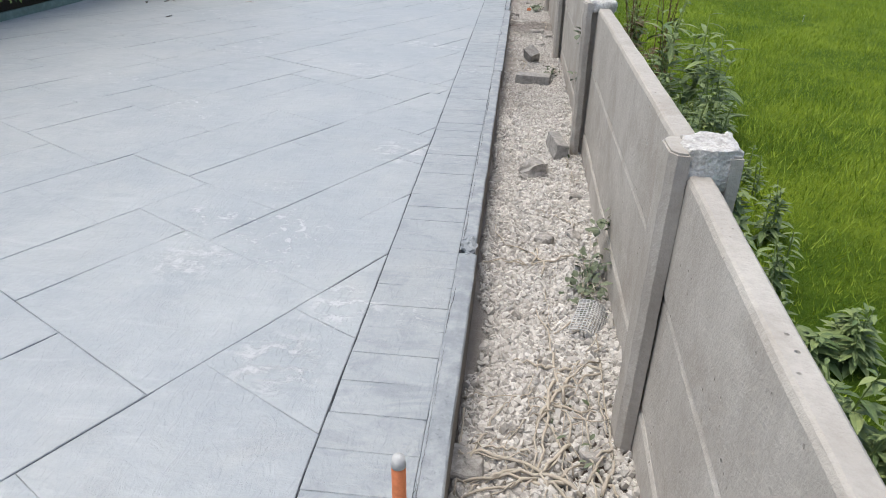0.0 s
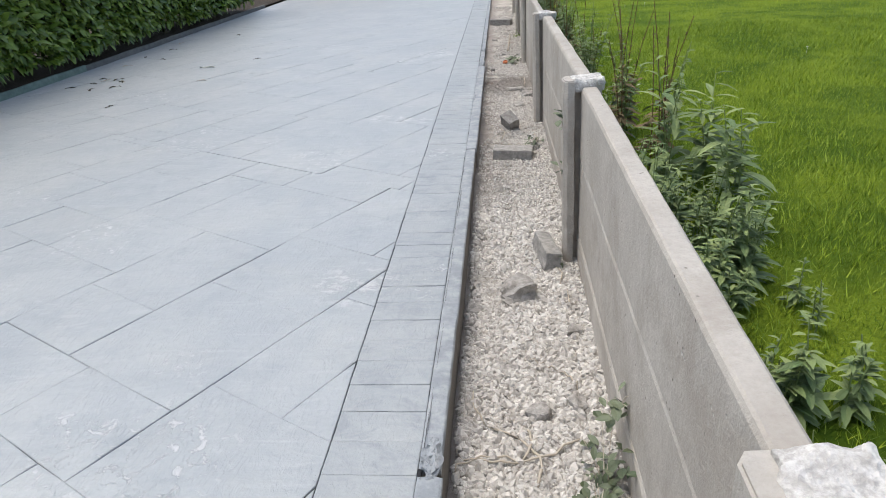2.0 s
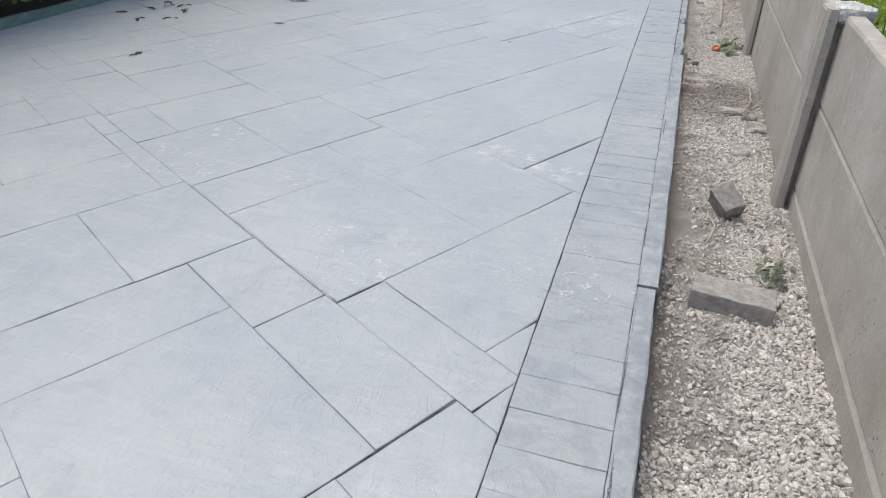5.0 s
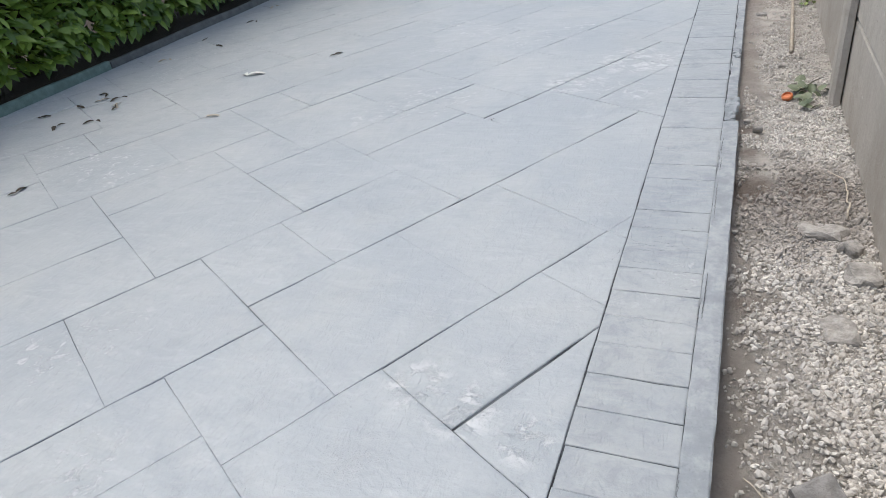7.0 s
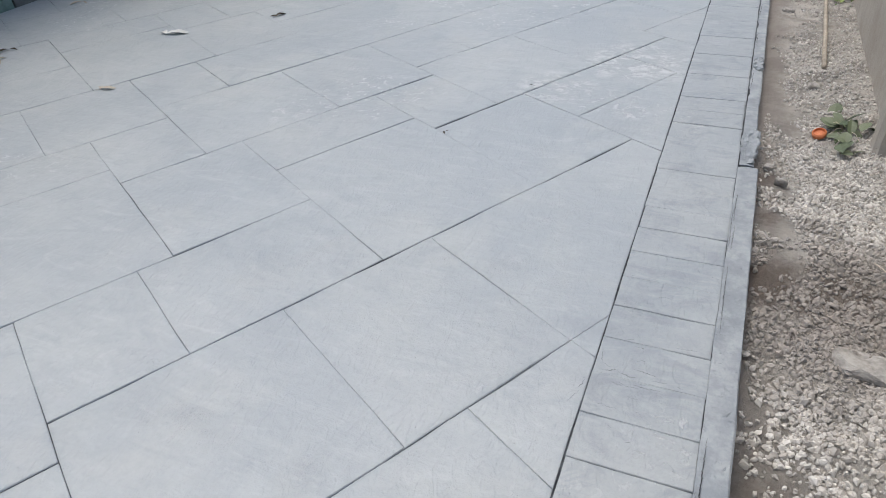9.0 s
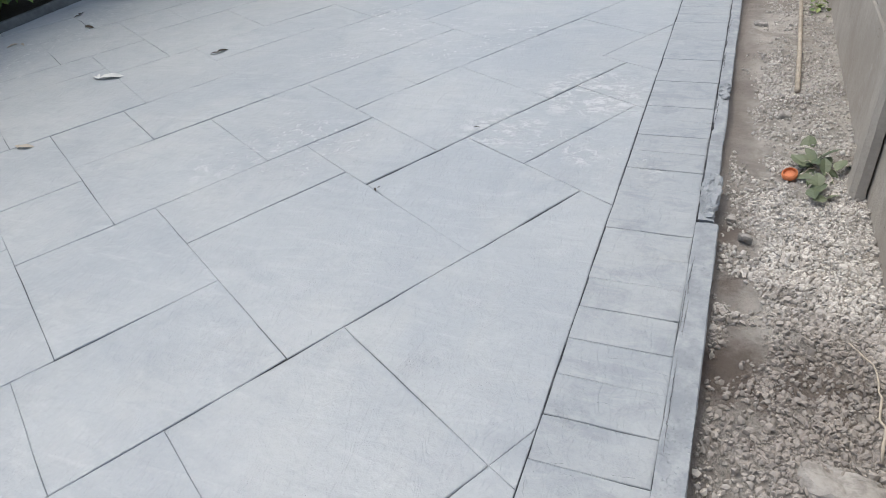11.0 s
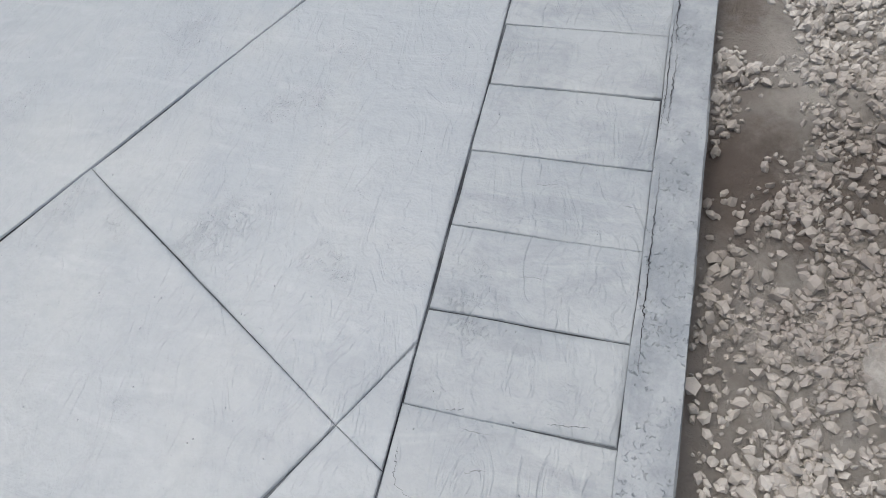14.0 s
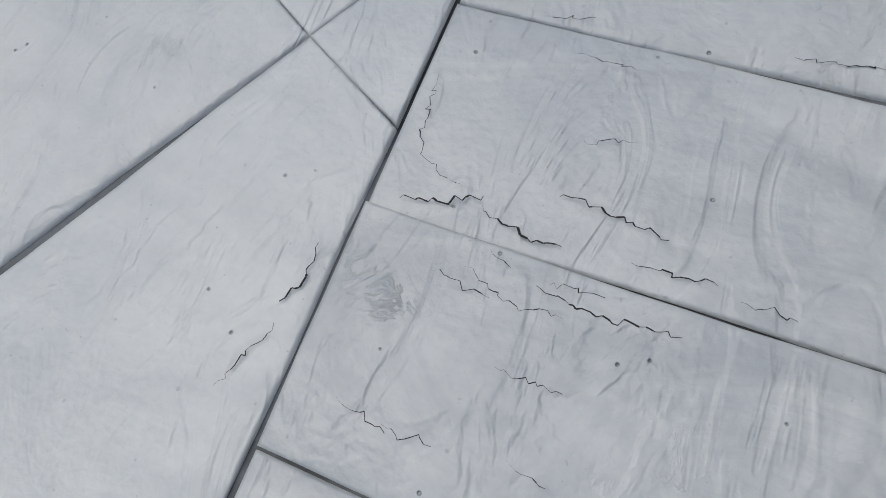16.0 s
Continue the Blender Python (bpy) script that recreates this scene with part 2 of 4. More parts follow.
LAUREL = make_leaf("laurel_leaf", (0.05, 0.10, 0.012), (0.27, 0.37, 0.06), 0.35)
WEED = make_leaf("weed_leaf", (0.10, 0.155, 0.05), (0.30, 0.36, 0.13), 0.6)
DOCK = make_leaf("seed_stalk", (0.10, 0.075, 0.035), (0.22, 0.16, 0.07), 0.8)
GRASS = make_leaf("grass_blade", (0.12, 0.205, 0.010), (0.40, 0.50, 0.035), 0.6)
IVY = make_leaf("ivy_leaf", (0.075, 0.10, 0.05), (0.18, 0.205, 0.125), 0.5)
DRY = make_leaf("dry_root", (0.34, 0.29, 0.225), (0.56, 0.51, 0.42), 0.9)
FLOWER = make_plain("white_petals", (0.75, 0.75, 0.7), 0.7)
LAWN = make_lawn()
# soil brown, borrowed by the laurel cores as painted shade
SOIL_AND_SHADE = make_plain("dark_soil_and_hedge_shade", (0.06, 0.048, 0.036), 0.95, 1.0, 30)
TIMBER = make_plain("weathered_timber", (0.19, 0.19, 0.175), 0.9, 0.6, 14)
GREENPAINT = make_plain("green_stained_timber", (0.20, 0.27, 0.23), 0.85, 0.5, 18)
BARK = make_plain("laurel_bark", (0.09, 0.075, 0.06), 0.95, 0.8, 25)
ORANGE = make_plain("orange_plastic", (0.66, 0.22, 0.09), 0.5, 0.1, 40)
WHITEPLASTIC = make_plain("white_plastic", (0.62, 0.62, 0.60), 0.5, 0.1, 40)
STICKWOOD = make_plain("bare_stick", (0.48, 0.42, 0.34), 0.85, 0.3, 30)
BRICKRED = make_plain("red_brick", (0.33, 0.13, 0.085), 0.9, 0.5, 30)
MORTAR = make_plain("mortar", (0.42, 0.39, 0.35), 0.95, 0.6, 40)
WHITEPAINT = make_plain("white_paint", (0.72, 0.71, 0.68), 0.6, 0.1, 12)
ASPHALT = make_plain("asphalt", (0.065, 0.066, 0.07), 0.9, 0.6, 60)
PAVING = make_plain("pale_pavement", (0.34, 0.335, 0.325), 0.9, 0.4, 25)
BLUEBIN = make_plain("blue_plastic", (0.02, 0.13, 0.50), 0.5, 0.1, 9)
TEALBIN = make_plain("teal_plastic", (0.05, 0.25, 0.24), 0.5, 0.1, 9)
CARPAINT = make_plain("black_car_paint", (0.015, 0.016, 0.02), 0.2, 0.02, 5, 0.6)
RUBBER = make_plain("tyre_rubber", (0.02, 0.02, 0.02), 0.85, 0.3, 40)
ALLOY = make_plain("wheel_alloy", (0.35, 0.36, 0.38), 0.35, 0.05, 40, 0.7)
GLASS = make_plain("dark_glass", (0.02, 0.025, 0.03), 0.08, 0.0, 4, 0.8)
DARKLEAF = make_plain("dark_dead_leaf", (0.06, 0.045, 0.03), 0.8, 0.3, 30)
CRACK = make_plain("crack_shadow", (0.02, 0.02, 0.022), 0.95, 0.1, 60)

# ---- mesh helpers ----


def mesh_from(name, verts, faces, material, smooth=False):
    me = bpy.data.meshes.new(name)
    me.from_pydata([tuple(v) for v in verts], [], [tuple(f) for f in faces])
    me.materials.append(material)
    if smooth:
        me.shade_smooth()
    me.update()
    return me


def bm_mesh(name, bm, material, smooth=False):
    me = bpy.data.meshes.new(name)
    bm.to_mesh(me)
    bm.free()
    me.materials.append(material)
    if smooth:
        me.shade_smooth()
    return me


def part(name, data, parent, label="", m=None):
    """A mesh as a part of a thing."""
    ob = new(name, data)
    ob.parent = parent
    if m is not None:
        ob.matrix_basis = m
    if label:
        ob["label"] = label
    return ob


def thing(name, label, category, data=None, m=None, group="", kind=""):
    ob = new(name, data)
    if m is not None:
        ob.matrix_basis = m
    return tagged(ob, label, category, group, kind)


def box(bm, x0, x1, y0, y1, z0, z1, bevel=0.0, cuts=0):
    r = bmesh.ops.create_cube(bm, size=1.0, matrix=Matrix.LocRotScale(((x0 + x1) / 2, (y0 + y1) / 2, (z0 + z1) / 2), None, (x1 - x0, y1 - y0, z1 - z0)))
    vs = r["verts"]
    es = list({e for v in vs for e in v.link_edges})
    if bevel:
        bmesh.ops.bevel(bm, geom=es, offset=bevel, segments=2, affect="EDGES", profile=0.6)
    if cuts:
        bmesh.ops.subdivide_edges(bm, edges=bm.edges[:], cuts=cuts, use_grid_fill=True)
    return bm


def rough(bm, amount, scale, seed=0.0):
    for v in bm.verts:
        p = v.co * scale + Vector((seed, seed * 1.7, -seed))
        v.co += noise.noise_vector(p) * amount
    return bm


def tube(points, radius, sides=6, taper=1.0):
    """Verts and faces of a tube along points."""
    vs, fs = [], []
    pts = [Vector(p) for p in points]
    for i, p in enumerate(pts):
        d = (pts[min(i + 1, len(pts) - 1)] - pts[max(i - 1, 0)]).normalized()
        a = d.orthogonal().normalized()
        b = d.cross(a)
        r = radius * (1 + (taper - 1) * i / max(1, len(pts) - 1))
        for j in range(sides):
            w = 2 * math.pi * j / sides
            vs.append(p + (a * math.cos(w) + b * math.sin(w)) * r)
    for i in range(len(pts) - 1):
        for j in range(sides):
            a, b = i * sides + j, i * sides + (j + 1) % sides
            fs.append((a, b, b + sides, a + sides))
    fs.append(tuple(range(sides))[::-1])
    fs.append(tuple(range((len(pts) - 1) * sides, len(pts) * sides)))
    return vs, fs


class Soup:
    """Collects many small pieces into one mesh."""

    def __init__(self):
        self.v, self.f = [], []

    def add(self, vs, fs):
        n = len(self.v)
        self.v.extend(vs)
        self.f.extend(tuple(i + n for i in f) for f in fs)

    def mesh(self, name, material, smooth=False):
        return mesh_from(name, self.v, self.f, material, smooth)


def leaf(base, along, up, length, width, fold=0.25, droop=0.2):
    """A pointed leaf of eight faces, folded on its midrib."""
    along, up = along.normalized(), up.normalized()
    side = along.cross(up)
    if side.length < 1e-3:
        side = along.orthogonal()
    side.normalize()
    up = side.cross(along)
    vs = []
    for s, w in ((0, 0.06), (0.25, 0.75), (0.55, 1.0), (0.82, 0.6), (1.0, 0.02)):
        mid = base + along * (length * s) - up * (droop * length * s * s)
        for e in (-1, 0, 1):
            vs.append(mid + side * (e * width * 0.5 * w) + up * (abs(e) * fold * width * 0.5 * w))
    fs = []
    for i in range(4):
        for j in range(2):
            a = i * 3 + j
            fs.append((a, a + 1, a + 4, a + 3))
    return vs, fs


# ---- the setting ----
FAR_END = 20.3


def fence_x(y):
    """The drive-side face of the fence posts."""
    s = max(0.0, min(1.0, (y - 7.4) / 3.8))
    return 0.653 - 0.028 * max(0.0, 5.51 - y) - 0.050 * s - 0.02 * max(0.0, min(1.0, (y - 11.2) / 4))


LAWN_Z = 0.03
ground = thing("ground", "wide flat ground under the whole place", "ground",
               mesh_from("ground", [(-900, -900, -0.4), (900, -900, -0.4), (900, 900, -0.4), (-900, 900, -0.4)], [(0, 1, 2, 3)], SOIL_AND_SHADE), kind="structure")


def heightfield(name, xs, ys, zf, material):
    vs = [(x, y, zf(x, y)) for y in ys for x in xs]
    n = len(xs)
    fs = [(j * n + i, j * n + i + 1, (j + 1) * n + i + 1, (j + 1) * n + i) for j in range(len(ys) - 1) for i in range(n - 1)]
    return mesh_from(name, vs, fs, material, True)


def lawn_z(x, y):
    return LAWN_Z + 0.02 * noise.noise(Vector((x * 0.6, y * 0.6, 3))) + 0.012 * noise.noise(Vector((x * 2.5, y * 2.5, 7)))


lawn = thing("lawn", "bright green mown lawn beyond the concrete fence", "lawn",
             heightfield("lawn", list(np.linspace(0.74, 26, 90)), list(np.linspace(-4, 19.5, 90)), lawn_z, LAWN), kind="structure")
far_road = thing("pavement", "pale concrete pavement at the far side of the lawn", "pavement",
                 heightfield("pavement", [-40, 0.6, 40], [19.4, 20.4, 21.9], lambda x, y: 0.045, PAVING), kind="structure")
road = thing("road", "grey asphalt road beyond the lawn", "road",
             heightfield("road", [-40, 0, 40], [21.8, 25, 32], lambda x, y: -0.03, ASPHALT), kind="structure")
verge = thing("far_verge", "green verge on the far side of the road", "verge",
              heightfield("far_verge", [-80, 0, 80], [31.9, 60, 160], lambda x, y: 0.02, LAWN), kind="structure")

# the drive: a joint bed, imprinted slabs at sixty degrees to the edge, a soldier course
DRIVE_LEFT, DRIVE_FRONT = -3.86, 1.0
U = Vector((-math.sin(radians(60)), math.cos(radians(60)), 0))
V = Vector((math.cos(radians(60)), math.sin(radians(60)), 0))
driveway = thing("driveway", "pale blue-grey imprinted concrete driveway with a diagonal slate pattern", "driveway",
                 heightfield("driveway", [DRIVE_LEFT - 0.02, 0.232], [DRIVE_FRONT, FAR_END], lambda x, y: -0.0042, JOINT), kind="structure")

TILE = [  # u from, u to, v from, v to, of the eight stones that the stamping mats repeat
    (5.09, 5.61, 7.71, 8.24), (5.09, 5.61, 8.24, 8.68), (5.61, 6.01, 7.71, 8.01), (5.61, 6.01, 8.01, 8.53),
    (5.61, 6.25, 8.53, 9.08), (5.61, 6.13, 9.08, 9.50), (6.25, 6.53, 8.53, 9.08), (6.13, 6.53, 9.08, 9.37),
]
STEP_A, STEP_F = (1.44, 0.69), (-0.40, 0.97)
SEAM = 6.86
NUDGE = (-0.010, -0.004)


def clip(poly, n, d):
    """The part of a polygon where n . p <= d."""
    out = []
    for i, p in enumerate(poly):
        q = poly[(i + 1) % len(poly)]
        a, b = n.dot(p) - d, n.dot(q) - d
        if a <= 0:
            out.append(p)
        if (a < 0 < b) or (b < 0 < a):
            out.append(p.lerp(q, a / (a - b)))
    return out


def inset(poly, w, wide=1.0):
    """A convex polygon drawn in by w; edges along the courses by w * wide."""
    n = len(poly)
    lines = []
    for i, p in enumerate(poly):
        d = (poly[(i + 1) % n] - p).normalized()
        nrm = Vector((-d.y, d.x, 0))
        along = abs(d.dot(V)) > 0.97
        lines.append((nrm, nrm.dot(p) + (w * wide if along else (w if wide == 1.0 else w * 0.7))))
    out = []
    for i in range(n):
        (n0, d0), (n1, d1) = lines[i - 1], lines[i]
        det = n0.x * n1.y - n0.y * n1.x
        if abs(det) < 0.05:
            out.append(poly[i] + (n0 + n1) * w * 0.5)
        else:
            out.append(Vector(((d0 * n1.y - d1 * n0.y) / det, (n0.x * d1 - n1.x * d0) / det, 0)))
    return out


def groove(p):
    """How open a joint is at a place on the drive, from closed to clear."""
    f = noise.noise(Vector((p.x * 2.6, p.y * 2.6, 20))) + 0.7 * noise.noise(Vector((p.x * 8, p.y * 8, 31)))
    return max(0.0, min(1.0, 0.47 + 1.5 * f))


def plate(name, poly, gap, depth, edge, material, place=Vector(), pitch=0.05):
    """A stamped stone with rounded, uneven rims, its top at its own height zero."""
    area = 0.5 * abs(sum(a.cross(b).z for a, b in zip(poly, poly[1:] + poly[:1])))
    around = sum((a - b).length for a, b in zip(poly, poly[1:] + poly[:1]))
    s = min(1.0, 2 * area / around / 0.03)
    cuts = [max(1, int((a - b).length / pitch)) for a, b in zip(poly, poly[1:] + poly[:1])]
    vs, n = [], sum(cuts)
    for w, z, wide in ((0.0, depth, 2.3), (0.0003, edge, 2.3), (0.0026, edge * 0.6, 1.3), (0.006, edge * 0.2, 1.0), (0.012, 0.0, 1.0)):
        pair = [poly if s < 0.2 else inset(poly, g * s + w * s, wide) for g in (0.00005, gap)]
        for i, cut in enumerate(cuts):
            for j in range(cut):
                a, b = (r[i].lerp(r[(i + 1) % len(poly)], j / cut) for r in pair)
                at = place + a
                f = groove(at)
                p = a.lerp(b, f) + noise.noise_vector(at * 7) * 0.0016 * s + noise.noise_vector(at * 31) * 0.0007 * s
                vs.append(Vector((p.x, p.y, -z * (1 if z == depth else 0.35 + 0.65 * f))))
    fs = [(r * n + i, r * n + (i + 1) % n, (r + 1) * n + (i + 1) % n, (r + 1) * n + i) for r in range(4) for i in range(n)]
    fs.append(tuple(range(4 * n, 5 * n)))
    return mesh_from(name, vs, fs, material, True)


def slab_polys():
    bounds = [(Vector((1, 0, 0)), -0.001), (Vector((-1, 0, 0)), -DRIVE_LEFT), (Vector((0, 1, 0)), FAR_END), (Vector((0, -1, 0)), -DRIVE_FRONT)]
    for shift, seam in (((-2.55, -4.09), (V, SEAM)), ((0, 0), (-V, -SEAM))):
        for m in range(-14, 15):
            for n in range(-18, 19):
                for u0, u1, v0, v1 in TILE:
                    du = shift[0] + m * STEP_A[0] + n * STEP_F[0]
                    dv = shift[1] + m * STEP_A[1] + n * STEP_F[1]
                    if abs(v0 + dv - 8.98) < 0.01 and abs(u0 + du - 5.21) < 0.01:
                        continue  # one wide stone meets the border here
                    if abs(v0 + dv - 8.68) < 0.01 and abs(u0 + du - 5.21) < 0.01:
                        v1 += 0.52
                    if abs(v0 + dv - 8.68) < 0.01 and abs(u1 + du - 5.21) < 0.01:
                        u1 -= 0.12  # the joint runs straight on to the border here
                    if min(abs(v0 + dv - 8.68), abs(v0 + dv - 8.98)) < 0.01 and abs(u0 + du - 5.21) < 0.01:
                        u0 -= 0.12
                    du, dv = du + NUDGE[0], dv + NUDGE[1]
                    poly = [U * (u + du) + V * (v + dv) for u, v in ((u0, v0), (u0, v1), (u1, v1), (u1, v0))]
                    for nrm, d in bounds + [seam]:
                        poly = clip(poly, nrm, d)
                        if len(poly) < 3:
                            break
                    if len(poly) < 3:
                        continue
                    poly = [p for i, p in enumerate(poly) if (p - poly[i - 1]).length > 0.002]
                    if len(poly) < 3:
                        continue
                    if sum(a.cross(b).z for a, b in zip(poly, poly[1:] + poly[:1])) < 0:
                        poly = poly[::-1]
                    area = 0.5 * abs(sum(a.cross(b).z for a, b in zip(poly, poly[1:] + poly[:1])))
                    if area > 0.00003:
                        yield poly


def build_slabs():
    rest = Soup()
    near = []
    for poly in slab_polys():
        c = sum(poly, Vector()) / len(poly)
        near.append((abs(c.y - 9) + (6 if c.y > 15 or c.y < 4 else 0), c, poly))
    near.sort(key=lambda r: r[0])
    rnd = random.Random(4)
    for i, (_, c, poly) in enumerate(near):
        gap = rnd.choice((0.0008, 0.0012, 0.0016))
        data = plate("slab", [p - c for p in poly], gap, 0.010, rnd.choice((0.0014, 0.0020, 0.0028)), SLAB, c, 0.05 if i < 300 else 0.3)
        if i < 300:
            part("slab", data, driveway, m=pose(c.x, c.y, rnd.uniform(-0.0006, 0.0006), rnd.uniform(-0.1, 0.1), rnd.uniform(-0.1, 0.1), 0))
        else:
            rest.add([v.co + c for v in data.vertices], [tuple(f.vertices) for f in data.polygons])
    if rest.v:
        tagged(part("slab_field", rest.mesh("slab_field", SLAB), driveway), kind="stuff")


SETT, SETT_PHASE, BORDER = 0.1098, 10.090, 0.222


def build_setts():
    kinds = []
    rnd = random.Random(8)
    for k in range(12):
        j = lambda: rnd.uniform(-0.0006, 0.0006)
        poly = [Vector((0.0, j(), 0)), Vector((BORDER, j(), 0)), Vector((BORDER, SETT + j(), 0)), Vector((0.0, SETT + j(), 0))]
        kinds.append(plate("border_sett", poly, rnd.choice((0.0006, 0.0011, 0.0017)), 0.010, rnd.choice((0.0014, 0.0022, 0.0032)), SETTCONC, Vector((k * 1.7, 0, 0)), 0.02))
    for k in range(-80, 95):
        y = SETT_PHASE + k * SETT
        if DRIVE_FRONT < y < FAR_END - SETT:
            part("border_sett", kinds[rnd.randrange(12)], driveway, m=pose(0.0015, y, rnd.uniform(-0.001, 0.0008), rnd.uniform(-0.4, 0.4), rnd.uniform(-0.3, 0.3), 0))


def form_board(y0, y1, x0, x1, z, seed):
    bm = bmesh.new()
    n = int((y1 - y0) / 0.03)
    ring = []
    prof = [(x0, z - 0.16), (x0, z - 0.002), (x0 + 0.004, z), ((x0 + x1) / 2, z + 0.0015), (x1 - 0.004, z), (x1, z - 0.004), (x1 + 0.002, z - 0.16)]
    for i in range(n + 1):
        y = y0 + (y1 - y0) * i / n
        row = []
        for j, (x, zz) in enumerate(prof):
            w = noise.noise(Vector((y * 9, j * 3.1 + seed, seed))) * 0.0022 + noise.noise(Vector((y * 40, j * 2.3, seed))) * 0.001
            row.append(bm.verts.new((x + w, y, zz + w * 0.8)))
        ring.append(row)
    for a, b in zip(ring, ring[1:]):
        for j in range(len(prof) - 1):
            bm.faces.new((a[j], b[j], b[j + 1], a[j + 1]))
    for row in (ring[0][::-1], ring[-1]):
        bm.faces.new(row)
    bmesh.ops.recalc_face_normals(bm, faces=bm.faces[:])
    return thing("form_board", "cement-splashed timber form board edging the drive", "form board", bm_mesh("form_board", bm, LIP), group="form boards along the drive")


for row in ((1.0, 6.13, 0.2235, 0.281, 0.001, 1.0), (6.16, 8.55, 0.2240, 0.276, -0.002, 2.0), (8.56, 10.93, 0.2236, 0.282, 0.0, 3.0), (10.95, 14.2, 0.2238, 0.268, -0.004, 4.0), (14.21, FAR_END, 0.2238, 0.268, -0.002, 5.0)):
    form_board(*row)


def mortar_lump(x, y, sx, sy, sz, seed):
    bm = bmesh.new()
    bmesh.ops.create_icosphere(bm, subdivisions=4, radius=1.0)
    for v in bm.verts:
        v.co = Vector((v.co.x * sx, v.co.y * sy, max(v.co.z, -0.2) * sz))
    rough(bm, 0.012, 45, seed)
    rough(bm, 0.006, 110, seed)
    return thing("mortar_lump", "rough lump of spilled grey mortar on the drive edge", "mortar", bm_mesh("mortar_lump", bm, LIP), pose(x, y, 0.0), group="mortar on the drive edge")


mortar_lump(0.252, 11.08, 0.026, 0.12, 0.012, 1)
mortar_lump(0.25, 11.78, 0.02, 0.07, 0.010, 2)
mortar_lump(0.252, 6.19, 0.024, 0.07, 0.012, 3)

# stone bed in the trench
def bed_z(x, y):
    s = (x - 0.28) / 0.40
    return trench_z(y) + 0.018 * noise.noise(Vector((x * 4, y * 2.5, 0))) + 0.012 * noise.noise(Vector((x * 14, y * 14, 5))) + 0.03 * max(0, s - 0.7)


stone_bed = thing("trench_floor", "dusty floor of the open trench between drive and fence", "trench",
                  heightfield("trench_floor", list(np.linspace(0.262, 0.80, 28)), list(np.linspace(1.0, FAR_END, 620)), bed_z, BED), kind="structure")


def ico():
    bm = bmesh.new()
    bmesh.ops.create_icosphere(bm, subdivisions=1, radius=1.0)
    vs = np.array([v.co[:] for v in bm.verts])
    fs = np.array([[v.index for v in f.verts] for f in bm.faces])
    bm.free()
    return vs, fs


def build_chips():
    rng = np.random.default_rng(3)
    base, faces = ico()
    verts, polys, count = [], [], 0
    for _ in range(150000):
        y = 4.2 + 11.8 * rng.random() ** 1.15
        x = rng.uniform(0.292, fence_x(y) + (0.058 if 5.5 < y < 9.3 else 0.044))
        cover = noise.noise(Vector((x * 3.2, y * 1.6, 11))) + 0.5 * noise.noise(Vector((x * 9, y * 9, 2)))
        bare = max((1 - math.hypot((x - px), (y - py) * 0.8) / (reach * 1.1)) * amount for px, py, reach, amount in SOILS)
        if rng.random() < bare * 0.9:
            continue
        near_edge = (x - 0.29) / 0.13
        clean = 0.75 if y < 9.0 else (0.42 if y < 11.8 else 0.15)
        if cover + clean + min(0, near_edge - 1) * 0.6 < rng.uniform(-0.15, 0.35):
            continue
        drift = 0.49 + 0.10 * noise.noise(Vector((x * 2, y * 2.2, 40)))
        if (8.1 < y < 9.75 and x < drift or y > 11.4) and rng.random() < 0.72:
            continue
        size = 1.18 if y < 7.9 else (0.74 if y < 10.9 else 0.62)
        r = rng.choice((0.0045, 0.007, 0.0095, 0.012), p=(0.38, 0.34, 0.20, 0.08)) * rng.uniform(0.75, 1.2) * size
        q = base * rng.uniform(0.62, 1.28, (len(base), 1)) * np.array((1.2, 0.95, 0.72)) * r
        m = np.array(Euler(rng.uniform(0, 6.28, 3)).to_matrix())
        verts.append(q @ m.T + np.array((x, y, bed_z(x, y) + r * 0.35)))
        polys.append(faces + count)
        count += len(base)
    vs, fs = np.concatenate(verts), np.concatenate(polys)
    me = bpy.data.meshes.new("limestone_chips")
    me.from_pydata(vs.tolist(), [], fs.tolist())
    me.materials.append(STONES)
    return thing("limestone_chips", "loose pale limestone chips covering the trench floor", "gravel", me, kind="stuff")


build_chips()

# ---- concrete fence ----
POSTS = [3.63, 5.51, 7.44, 9.36, 11.245, 13.12, 15.0, 16.88, 18.76]
POST_HALF = 0.053


